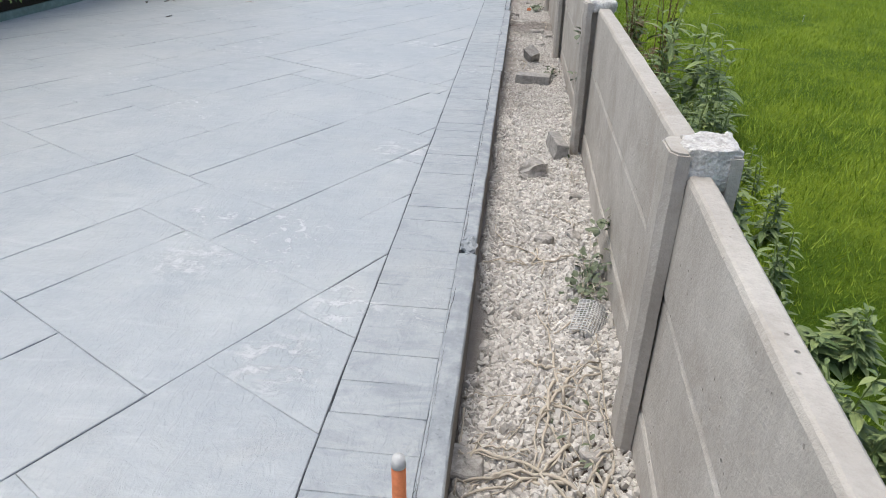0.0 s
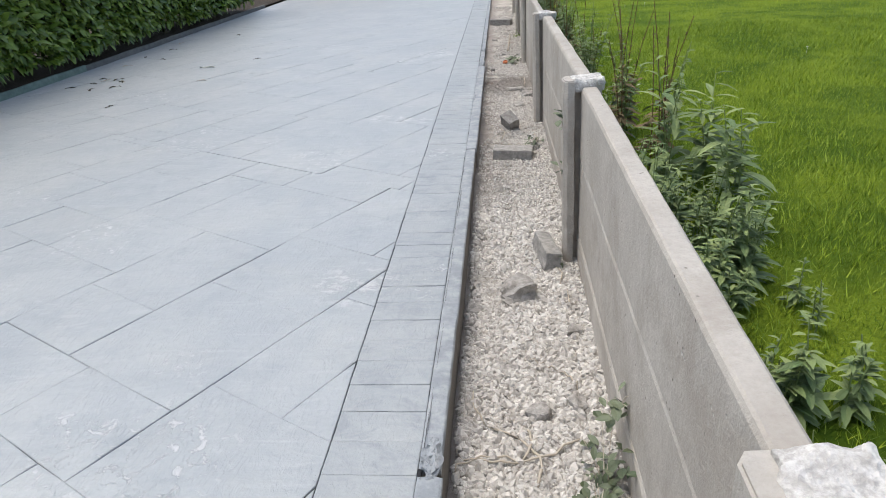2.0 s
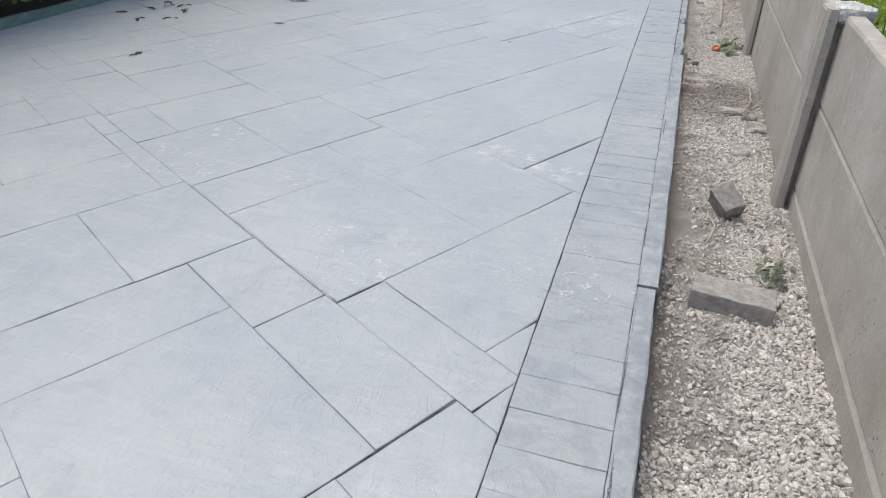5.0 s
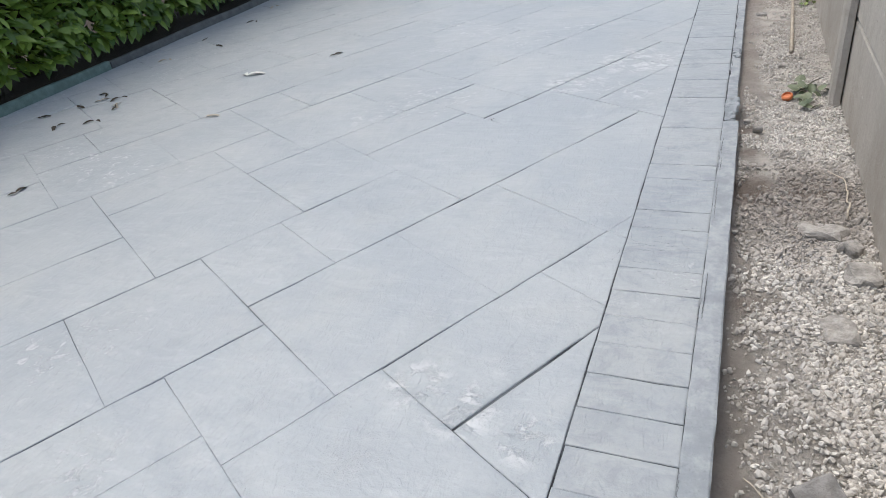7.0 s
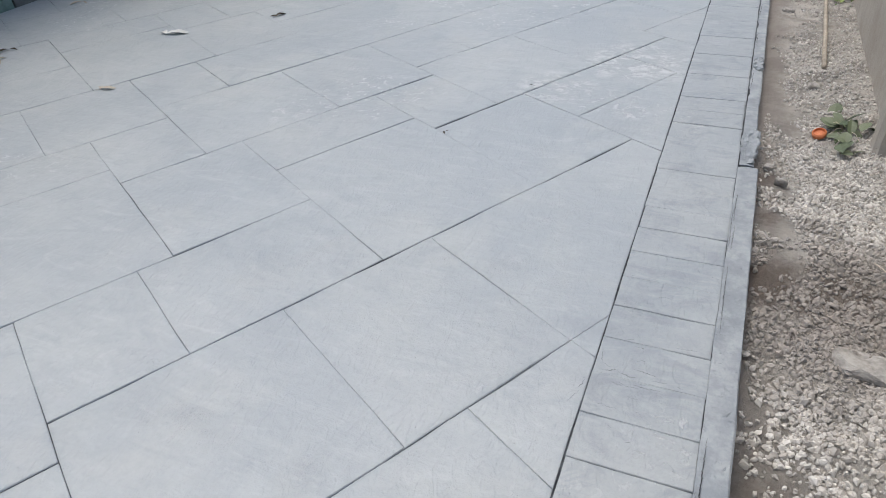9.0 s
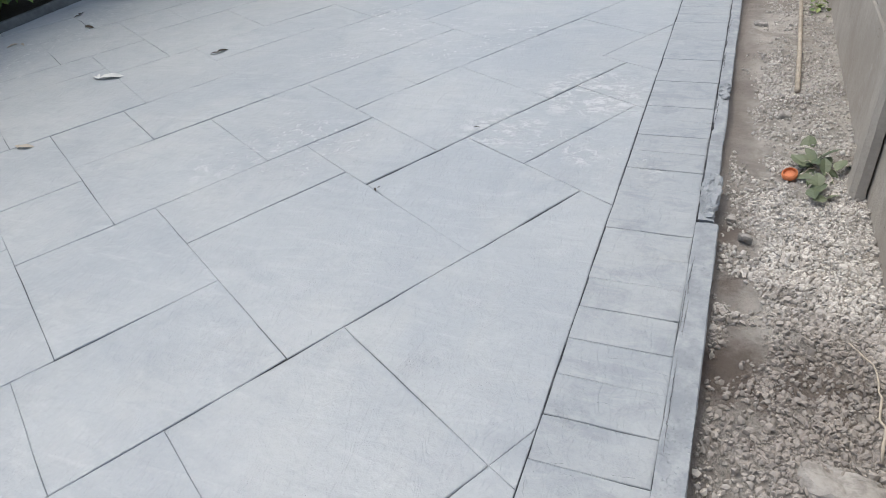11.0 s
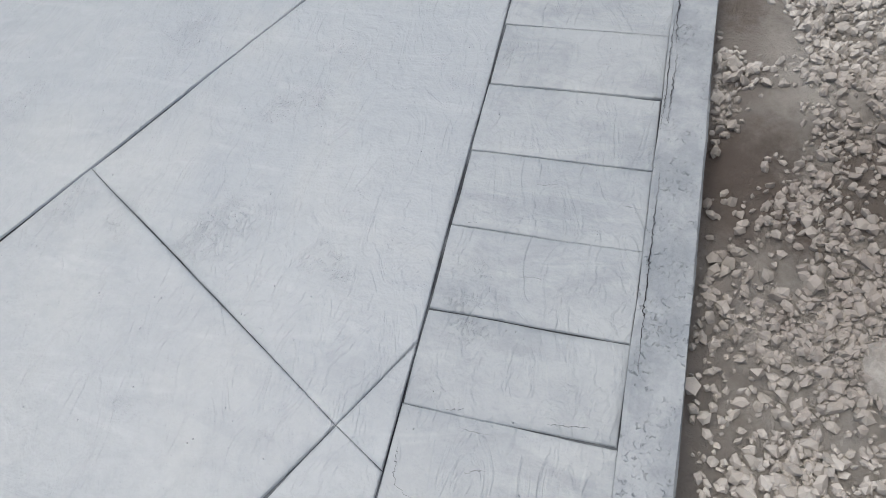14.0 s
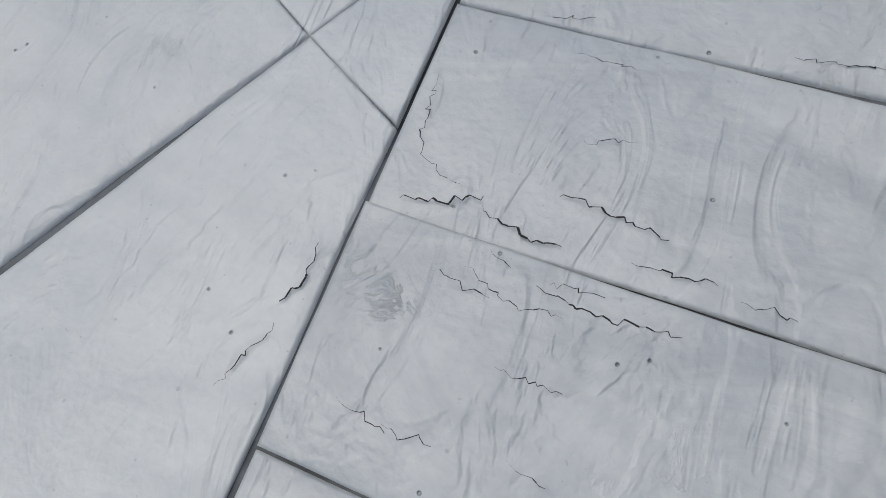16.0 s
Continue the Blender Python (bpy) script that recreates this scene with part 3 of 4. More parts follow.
def fence_post(k, y):
    x = fence_x(y)
    top = 0.612 if k < 2 else 0.592 + 0.006 * (k % 2)
    post = thing("fence_post", "weathered slotted concrete fence post with a chipped top" if k != 2 else "slotted concrete fence post with crumbled edge and ivy", "fence post",
                 m=pose(x, y, 0, 0.0, -0.4 + 0.5 * math.sin(k * 2.1), 0), group="posts of the concrete fence")
    bm = bmesh.new()
    # an H in plan: two flanges and a web, cut off square at the top
    h, w = POST_HALF, 0.018
    plan = [(0.003, -h + 0.020), (0.003, h - 0.020), (0.016, h), (0.040, h), (0.043, w), (0.110, w), (0.113, h), (0.135, h), (0.135, -h), (0.113, -h), (0.110, -w), (0.043, -w), (0.040, -h), (0.016, -h)]
    levels = [-0.35 + (top + 0.35) * i / 30 for i in range(31)]
    rows = [[bm.verts.new((px, py, z)) for px, py in plan] for z in levels]
    for a, b in zip(rows, rows[1:]):
        for j in range(14):
            bm.faces.new((a[j], a[(j + 1) % 14], b[(j + 1) % 14], b[j]))
    bm.faces.new(rows[-1])
    bmesh.ops.recalc_face_normals(bm, faces=bm.faces[:])
    bmesh.ops.bevel(bm, geom=[e for e in bm.edges if abs(e.verts[0].co.z - e.verts[1].co.z) < 1e-6 and e.verts[0].co.z > top - 1e-4], offset=0.004, segments=2, affect="EDGES")
    rough(bm, 0.002, 28, k)
    if k == 2:
        rough(bm, 0.004, 75, k)
    part("shaft", bm_mesh("shaft", bm, FENCE), post)
    # crumbled head at the back of the post
    bm = bmesh.new()
    box(bm, 0.034, 0.140, -POST_HALF + 0.002, POST_HALF - 0.002, top - (0.075 if k < 2 else 0.04), top + (0.010 if k < 2 else 0.006), 0.016 if k < 2 else 0.010)
    bmesh.ops.subdivide_edges(bm, edges=bm.edges[:], cuts=7, use_grid_fill=True)
    for v in bm.verts:
        f = max(0.10, min(1.0, (v.co.z - top + 0.03) / 0.03))
        f = max(f, min(1.0, max(0.0, (v.co.x - 0.120) / 0.015)))
        v.co += noise.noise_vector(v.co * 24 + Vector((k, 0, 0))) * 0.012 * f + noise.noise_vector(v.co * 75) * 0.004 * f
    if k < 6:
        part("broken_head", bm_mesh("broken_head", bm, BROKEN, True), post, "rough broken concrete head")
    return post


def board(y0, y1, z0, z1, k, name_label, back=0.0, thick=0.041):
    """A precast board between two posts."""
    xa, xb = fence_x(y0) + 0.044 + back, fence_x(y1) + 0.044 + back
    bm = bmesh.new()
    L = math.hypot(y1 - y0, xb - xa)
    n = 40
    prof = [(0.006, z0), (0.0, z0 + 0.010), (0.0, z1 - 0.012), (0.004, z1 - 0.003), (0.009, z1), (thick - 0.006, z1), (thick, z1 - 0.006), (thick, z0)]
    rows = []
    for i in range(n + 1):
        y = L * i / n
        rows.append([bm.verts.new((x + noise.noise(Vector((y * 3, zz * 3, k))) * 0.002, y, zz + noise.noise(Vector((y * 6, x * 40, k + 5))) * 0.003)) for x, zz in prof])
    for a, b in zip(rows, rows[1:]):
        for j in range(len(prof)):
            j2 = (j + 1) % len(prof)
            bm.faces.new((a[j], b[j], b[j2], a[j2]))
    bm.faces.new(rows[0][::-1])
    bm.faces.new(rows[-1])
    bmesh.ops.recalc_face_normals(bm, faces=bm.faces[:])
    return thing("concrete_board", name_label, "fence board", bm_mesh("concrete_board", bm, FENCE), pose(xa, y0, 0, 0, 0, math.degrees(math.atan2(xa - xb, y1 - y0))), group="boards of the concrete fence")


for k, y in enumerate(POSTS):
    fence_post(k, y)
for k, (a, b) in enumerate(zip([POSTS[0] - 1.88] + POSTS, POSTS)):
    top = 0.570 if k < 2 else 0.584 - 0.006 * (k % 3)
    back, thick = (0.014, 0.054) if k in (2, 3) else (0.0, 0.046)
    foot = 0.003 if k < 4 else -0.075
    board(a + 0.020, b - 0.020, 0.301, top, k, "upper weathered grey-brown concrete fence board", back, thick)
    board(a + 0.020, b - 0.020, foot, 0.2995, k + 30, "middle weathered grey-brown concrete fence board", back + 0.002, thick - 0.002)
    board(a + 0.020, b - 0.020, -0.32, foot - 0.003, k + 60, "lower concrete fence board stained by soil", back, thick)

# ---- loose bricks and stones in the trench ----


def brick(x, y, z, turn, size, material, label, tip=0.0, roll=0.0, seed=0):
    bm = bmesh.new()
    sx, sy, sz = size
    box(bm, -sx / 2, sx / 2, -sy / 2, sy / 2, 0, sz, 0.004)
    bmesh.ops.subdivide_edges(bm, edges=[e for e in bm.edges if e.calc_length() > 0.04], cuts=4, use_grid_fill=True)
    rough(bm, 0.004, 30, seed)
    return thing("loose_brick", label, "brick", bm_mesh("loose_brick", bm, material), pose(x, y, z, tip, roll, turn), group="loose bricks in the trench")


def rubble(x, y, size, turn, seed, material=None, label="broken lump of pale stone lying on the chips", sink=0.3):
    bm = bmesh.new()
    bmesh.ops.create_icosphere(bm, subdivisions=3, radius=1.0)
    for v in bm.verts:
        p = v.co.copy()
        m_ = max(abs(p.x), abs(p.y), abs(p.z))
        p = p.lerp(p / m_ * 0.85, 0.55)
        v.co = Vector((p.x * size[0] / 2, p.y * size[1] / 2, p.z * size[2] / 2))
    rough(bm, min(size) * 0.42, 16, seed)
    rough(bm, min(size) * 0.14, 45, seed)
    return thing("rubble_stone", label, "stone", bm_mesh("rubble_stone", bm, material or RUBBLE), pose(x, y, bed_z(x, y) + size[2] * (0.5 - sink), 0, 0, turn), group="rubble in the trench")


brick(0.485, 8.675, bed_z(0.485, 8.675) - 0.004, -8, (0.222, 0.10, 0.062), GREYBLOCK, "flat grey concrete brick lying across the trench", seed=1)
brick(0.475, 9.235, bed_z(0.475, 9.235) + 0.012, 28, (0.075, 0.10, 0.085), DARKBLOCK, "dark broken half brick tipped on the stones", tip=30, roll=-20, seed=2)
brick(0.588, 7.44, bed_z(0.588, 7.44) + 0.0, 8, (0.062, 0.24, 0.075), GREYBLOCK, "long grey brick on its edge beside the fence post", tip=-3, roll=10, seed=3)
brick(0.43, 13.95, bed_z(0.43, 13.95) + 0.0, -18, (0.27, 0.10, 0.075), DARKBLOCK, "dark grey concrete block lying across the trench", seed=4)
for i, (x, y, sx, sy, sz, turn) in enumerate((
        (0.476, 7.15, 0.14, 0.13, 0.085, 12), (0.424, 6.695, 0.10, 0.075, 0.03, -20), (0.648, 6.905, 0.07, 0.06, 0.05, 0), (0.51, 6.49, 0.08, 0.06, 0.04, 30),
        (0.627, 6.53, 0.06, 0.07, 0.05, 10), (0.53, 10.23, 0.15, 0.10, 0.04, -25), (0.605, 9.99, 0.075, 0.075, 0.06, 0), (0.537, 9.78, 0.085, 0.12, 0.035, 20),
        (0.59, 10.13, 0.07, 0.06, 0.05, 50), (0.35, 10.94, 0.035, 0.035, 0.03, 0), (0.31, 11.03, 0.03, 0.03, 0.025, 0),
        (0.315, 7.08, 0.06, 0.11, 0.03, 0), (0.31, 5.36, 0.10, 0.10, 0.05, 0), (0.60, 5.43, 0.06, 0.05, 0.04, 0), (0.45, 11.7, 0.045, 0.045, 0.03, 0), (0.36, 12.6, 0.06, 0.05, 0.03, 0))):
    rubble(x, y, (sx, sy, sz), turn, i * 2.3)

# plastic netting half buried by the fence
def netting():
    soup = Soup()
    n, w, l = 11, 0.10, 0.15
    def at(s, t):
        return Vector(((s - 0.5) * w, (t - 0.5) * l, 0.028 * math.sin(math.pi * s) + 0.012 * math.sin(3 * t)))
    for i in range(n + 1):
        soup.add(*tube([at(i / n, j / 8) for j in range(9)], 0.0016, 4))
    for j in range(16):
        soup.add(*tube([at(i / 8, j / 15) for i in range(9)], 0.0016, 4))
    thing("plastic_netting", "scrap of pale plastic netting half buried by the fence", "netting", soup.mesh("plastic_netting", WHITEPLASTIC), pose(0.635, 5.96, bed_z(0.635, 5.96) + 0.012, 4, 22, -14))


netting()


def wander(start, heading, length, n, rnd, wob=0.6, lift=0.0, floor=None):
    pts, p, a = [], Vector(start), heading
    for i in range(n):
        pts.append(p.copy())
        a += rnd.uniform(-wob, wob)
        p = p + Vector((math.cos(a), math.sin(a), 0)) * (length / n)
        p.x = min(p.x, fence_x(p.y) - 0.004) if lift == 0 else p.x
        p.x = max(p.x, 0.295)
        p.z = (floor(p.x, p.y) if floor else p.z) + 0.006 + 0.02 * abs(math.sin(i * 1.3 + a)) + lift * i
    return pts


def root(x, y, heading, length, radius, seed):
    rnd = random.Random(seed)
    vs, fs = tube(wander((x, y, bed_z(x, y) + 0.008), heading, length, 14, rnd, 0.45, 0, bed_z), radius, 6, 0.5)
    thing("dead_root", "thin bare pale root trailing over the stones", "root", mesh_from("dead_root", vs, fs, DRY, True), group="dead roots by the fence")


rnd = random.Random(21)
for i in range(46):
    y = rnd.choice((rnd.uniform(5.15, 6.45), rnd.uniform(5.2, 5.8)))
    root(rnd.uniform(0.47, 0.63), y, rnd.uniform(0, 6.28), rnd.uniform(0.15, 0.5), rnd.uniform(0.0018, 0.0052), i)
for i, (x, y) in enumerate(((0.32, 5.35), (0.44, 5.3), (0.55, 5.45), (0.6, 8.75), (0.62, 8.85), (0.42, 9.0), (0.63, 7.2), (0.635, 7.05), (0.6, 10.3), (0.63, 6.6))):
    root(x, y, rnd.uniform(0.6, 2.4), rnd.uniform(0.2, 0.4), 0.0032, 50 + i)


def creeper(name, label, x, y, z, n, spread, size, seed, material, hang=0.0):
    """A clump of small stalks and leaves: thing > stalks, leaves."""
    rnd = random.Random(seed)
    ob = thing(name, label, "plant", m=pose(x, y, z), group="plants in the trench")
    stalks, leaves = Soup(), Soup()
    for i in range(max(3, n // 6)):
        a = rnd.uniform(0, 6.28)
        end = Vector((math.cos(a) * spread[0], math.sin(a) * spread[1], rnd.uniform(0.2, 1) * spread[2]))
        pts = [end * s + Vector((0, 0, 0.02 * math.sin(3 * s))) for s in (0, 0.3, 0.6, 1.0)]
        stalks.add(*tube(pts, 0.0018, 5, 0.5))
    for i in range(n):
        p = Vector((rnd.gauss(0, spread[0] * 0.5), rnd.gauss(0, spread[1] * 0.5), abs(rnd.gauss(0, spread[2] * 0.5)) + 0.005))
        d = Vector((rnd.uniform(-1, 0.6), rnd.uniform(-1, 1), rnd.uniform(-0.5, 0.6)))
        leaves.add(*leaf(p, d, Vector((rnd.uniform(-0.6, 0.2), rnd.uniform(-0.4, 0.4), 1)), size * rnd.uniform(0.6, 1.3), size * rnd.uniform(0.4, 0.8)))
    tagged(part("dry_growth", stalks.mesh("dry_growth", DRY), ob, "dry pale stalks"), kind="stuff")
    tagged(part("foliage", leaves.mesh("foliage", material), ob), kind="stuff")
    return ob


creeper("ivy_clump", "grey-green ivy clump at the foot of the fence", 0.655, 6.22, bed_z(0.65, 6.22), 60, (0.05, 0.16, 0.14), 0.035, 1, IVY)
creeper("ivy_clump", "grey-green ivy sprig climbing the fence board", 0.69, 6.32, 0.02, 14, (0.03, 0.05, 0.07), 0.035, 2, IVY)
creeper("ivy_clump", "withered weeds and dry stalks by the fence post", 0.63, 6.10, bed_z(0.63, 6.10), 40, (0.05, 0.10, 0.07), 0.03, 3, IVY)
creeper("ivy_clump", "withered dark weeds on bare soil by the post", 0.58, 5.42, bed_z(0.58, 5.42), 20, (0.10, 0.16, 0.03), 0.025, 4, IVY)
creeper("ivy_clump", "ivy sprig clinging to the crumbled fence post", 0.652, 7.44, 0.40, 10, (0.02, 0.05, 0.08), 0.045, 5, IVY)
creeper("ivy_clump", "small ivy leaves low on the crumbled post", 0.655, 7.46, 0.22, 7, (0.02, 0.04, 0.06), 0.04, 6, IVY)
creeper("ivy_clump", "small ivy leaves at the foot of the post", 0.63, 7.36, bed_z(0.63, 7.36) + 0.02, 9, (0.03, 0.04, 0.06), 0.035, 7, IVY)
creeper("ivy_clump", "dry twigs and weeds at the foot of the fence", 0.61, 8.86, bed_z(0.6, 8.86), 34, (0.05, 0.13, 0.05), 0.03, 8, IVY)
creeper("dandelion", "uprooted dandelion with toothed green leaves", 0.535, 11.33, bed_z(0.53, 11.33), 34, (0.05, 0.15, 0.014), 0.062, 9, IVY)
creeper("ivy_clump", "small green weeds at the foot of the post", 0.60, 12.85, bed_z(0.58, 12.85), 24, (0.05, 0.10, 0.05), 0.03, 10, WEED)


def cap():
    bm = bmesh.new()
    for r0, r1, z0, z1 in ((0.019, 0.022, 0, 0.004), (0.022, 0.022, 0.004, 0.014), (0.022, 0.017, 0.014, 0.018), (0.017, 0.015, 0.018, 0.010), (0.015, 0.0005, 0.010, 0.010)):
        a = [bm.verts.new((r0 * math.cos(w * math.tau / 20), r0 * math.sin(w * math.tau / 20), z0)) for w in range(20)]
        b = [bm.verts.new((r1 * math.cos(w * math.tau / 20), r1 * math.sin(w * math.tau / 20), z1)) for w in range(20)]
        for w in range(20):
            bm.faces.new((a[w], a[(w + 1) % 20], b[(w + 1) % 20], b[w]))
    bmesh.ops.remove_doubles(bm, verts=bm.verts[:], dist=1e-5)
    thing("bottle_cap", "orange plastic cap lying on the stones", "cap", bm_mesh("bottle_cap", bm, ORANGE), pose(0.461, 11.30, bed_z(0.461, 11.30) + 0.012, 20, -12, 0))


cap()
vs, fs = tube([(0.49, 11.9, bed_z(0.49, 11.9) + 0.012), (0.505, 12.3, bed_z(0.5, 12.3) + 0.02), (0.525, 12.95, bed_z(0.52, 12.95) + 0.03)], 0.010, 8, 0.8)
thing("stick", "pale bare wooden stick lying along the trench", "stick", mesh_from("stick", vs, fs, STICKWOOD, True))


def marker():
    ob = thing("marker_pin", "orange marker pin with a pale cap standing on the drive", "pin", m=pose(0.228, 4.995, 0))
    vs, fs = tube([(0, 0, 0), (0, 0, 0.12), (0, 0, 0.255)], 0.0115, 16)
    part("rod", mesh_from("rod", vs, fs, ORANGE, True), ob)
    vs, fs = tube([(0, 0, 0.2551), (0, 0, 0.262), (0, 0, 0.272)], 0.0118, 16, 0.85)
    part("cap", mesh_from("cap", vs, fs, WHITEPLASTIC, True), ob, "pale grey cap")


marker()

# cracks in the fresh border
def crack(points, width, seed):
    rnd = random.Random(seed)
    soup = Soup()
    fine = []
    for (x0, y0), (x1, y1) in zip(points, points[1:]):
        n = max(3, int(math.hypot(x1 - x0, y1 - y0) / 0.0022))
        for i in range(n):
            s = i / n
            fine.append((x0 + (x1 - x0) * s + rnd.gauss(0, 0.0009), y0 + (y1 - y0) * s + rnd.gauss(0, 0.0009)))
    fine.append(points[-1])
    for i, ((x0, y0), (x1, y1)) in enumerate(zip(fine, fine[1:])):
        d = Vector((x1 - x0, y1 - y0, 0)).normalized()
        nrm = Vector((-d.y, d.x, 0))
        s = i / len(fine)
        w0 = 0.72 * width * (0.25 + 0.75 * math.sin(math.pi * min(1, s + 0.02))) * rnd.uniform(0.4, 1.3) * 0.5
        a, b = Vector((x0, y0, 0.0009 if x0 < 0.222 else 0.0034)), Vector((x1, y1, 0.0009 if x0 < 0.222 else 0.0034))
        soup.add([a - nrm * w0, a + nrm * w0, b + nrm * w0, b - nrm * w0], [(0, 1, 2, 3)])
    part("crack", soup.mesh("crack", CRACK), driveway, "thin dark shrinkage crack")


for i, (pts, w) in enumerate((
        ([(0.021, 9.974), (0.036, 9.976), (0.056, 9.985)], 0.0013), ([(0.056, 9.98), (0.081, 9.972), (0.094, 9.974)], 0.0012), ([(0.048, 9.949), (0.074, 9.944)], 0.0007),
        ([(0.09, 9.954), (0.118, 9.952), (0.148, 9.954)], 0.0009), ([(-0.004, 9.942), (-0.003, 9.925), (-0.009, 9.913)], 0.0012), ([(-0.006, 9.905), (-0.014, 9.885), (-0.02, 9.871)], 0.0006),
        ([(0.086, 9.996), (0.108, 9.994), (0.133, 9.99)], 0.0011), ([(0.122, 9.976), (0.155, 9.978)], 0.0009), ([(0.044, 9.985), (0.024, 9.994), (0.019, 10.004), (0.015, 10.035)], 0.0006),
        ([(0.06, 9.953), (0.085, 9.944), (0.104, 9.946)], 0.0006), ([(0.165, 9.975), (0.185, 9.974)], 0.0005), ([(0.16, 10.085), (0.2, 10.09)], 0.0007))):
    crack([(x - 0.006, y + 0.014) for x, y in pts], w, i)
rnd = random.Random(5)
for i in range(34):
    y = rnd.uniform(5.0, 12.5)
    x = rnd.uniform(0.224, 0.234)
    crack([(x, y), (x + rnd.uniform(-0.003, 0.003), y + 0.06), (x + rnd.uniform(-0.003, 0.003), y + rnd.uniform(0.1, 0.25))], rnd.uniform(0.001, 0.0025), 100 + i)
for i in range(16):
    y, x = rnd.uniform(9.6, 10.4), rnd.uniform(0.02, 0.2)
    crack([(x, y), (x + rnd.uniform(0.01, 0.03), y + rnd.uniform(-0.006, 0.006))], 0.0005, 200 + i)

# litter on the drive
def litter(x, y, length, turn, material, label):
    soup = Soup()
    a = radians(turn)
    soup.add(*leaf(Vector((0, 0, 0.004)), Vector((math.cos(a), math.sin(a), 0.15)), Vector((0, 0, 1)), length, length * 0.35, 0.5, 0.3))
    soup.add(*leaf(Vector((0.01, 0.0, 0.004)), Vector((math.cos(a + 2), math.sin(a + 2), 0.2)), Vector((0, 0, 1)), length * 0.6, length * 0.25, 0.5, 0.3))
    thing("fallen_leaf", label, "leaf", soup.mesh("fallen_leaf", material), pose(x, y, 0.001), group="leaves on the drive")


for i, (x, y) in enumerate(((-3.39, 10.98), (-3.30, 11.08), (-3.07, 10.99), (-3.03, 10.79), (-3.24, 10.70), (-2.29, 10.87), (-2.64, 9.97), (-3.36, 11.2), (-3.2, 11.15), (-3.12, 11.02), (-3.5, 10.8), (-3.55, 12.4), (-3.45, 12.9), (-3.6, 13.4), (-3.3, 12.2), (-2.1, 11.9), (-3.0, 13.9), (-3.5, 11.9), (-0.72, 10.9), (-0.55, 11.35))):
    litter(x, y, 0.075 if i < 18 else 0.02, i * 77, DRY if i % 4 == 1 else DARKLEAF, "curled brown fallen leaf on the drive")
litter(-2.515, 11.52, 0.14, 30, FLOWER, "pale curled scrap on the drive")

# ---- laurel hedge and its edging ----
def edging(y0, y1, x, material, label, h=0.05):
    bm = bmesh.new()
    box(bm, -0.018, 0.018, 0, y1 - y0, -0.1, h, 0.004)
    bmesh.ops.subdivide_edges(bm, edges=[e for e in bm.edges if e.calc_length() > 1], cuts=20)
    rough(bm, 0.008, 3, y0)
    thing("edging_board", label, "edging board", bm_mesh("edging_board", bm, material), pose(x, y0, 0), group="edging boards under the hedge")


edging(2.0, 9.2, DRIVE_LEFT - 0.02, TIMBER, "weathered grey timber edging board under the hedge")
edging(9.21, 11.72, DRIVE_LEFT - 0.012, GREENPAINT, "green-stained timber edging board under the hedge", 0.06)
edging(11.74, 17.6, DRIVE_LEFT - 0.025, TIMBER, "weathered grey timber edging board under the hedge")
hedge_soil = thing("hedge_soil", "dark leaf-strewn soil under the hedge", "soil",
                   heightfield("hedge_soil", [-14, -6, -3.9], list(np.linspace(-4, FAR_END, 30)), lambda x, y: 0.03 + 0.02 * noise.noise(Vector((x, y, 0))), SOIL_AND_SHADE), kind="structure")


def laurel(k, y):
    """One laurel of the hedge: stems, leaves and a dark block for the inner shade."""
    rnd = random.Random(300 + k)
    ob = thing("laurel_bush", "dense glossy laurel bush of the trimmed hedge", "hedge bush", m=pose(-4.45, y, 0.03), group="laurels of the hedge")
    for i in range(3):
        a = rnd.uniform(0, 6.28)
        pts = [Vector((0.12 * math.cos(a) * s + 0.05, 0.25 * math.sin(a) * s, 0.5 * s)) for s in (0, 0.5, 1.0, 2.0, 3.0)]
        vs, fs = tube(pts, 0.035, 8, 0.3)
        part("stem", mesh_from("stem", vs, fs, BARK, True), ob, "grey-brown woody stem")
    crown = Soup()
    for i in range(1750):
        shell = rnd.random() < 0.78
        z = 0.16 + 1.75 * rnd.random() ** 1.15
        yy = rnd.uniform(-0.52, 0.52)
        bulge = 0.10 * noise.noise(Vector((y + yy, z * 1.6, 4))) + 0.07 * noise.noise(Vector(((y + yy) * 3, z * 3, 9)))
        front = 0.53 + bulge - 0.10 * max(0, 0.45 - z)
        x = front - (abs(rnd.gauss(0, 0.05)) if shell else rnd.uniform(0.08, 0.6))
        p = Vector((x, yy, z))
        d = Vector((rnd.uniform(0.05, 1.0), rnd.uniform(-0.9, 0.9), rnd.uniform(-1.1, 0.45)))
        n = Vector((0.8, rnd.uniform(-0.5, 0.5), rnd.uniform(0.3, 1.0)))
        L = rnd.uniform(0.085, 0.15)
        crown.add(*leaf(p, d, n, L, L * rnd.uniform(0.36, 0.46), 0.22, 0.18))
    tagged(part("leaves", crown.mesh("leaves", LAUREL, True), ob), kind="stuff")
    # added dark block: its colour paints the shade deep between the leaves
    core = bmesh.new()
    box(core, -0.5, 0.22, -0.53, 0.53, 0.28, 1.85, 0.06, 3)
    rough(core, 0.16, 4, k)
    part("shade_block", bm_mesh("shade_block", core, SOIL_AND_SHADE), ob, "dark block standing in for the shade inside the bush")


for k in range(11):
    laurel(k, 6.4 + k * 1.02)

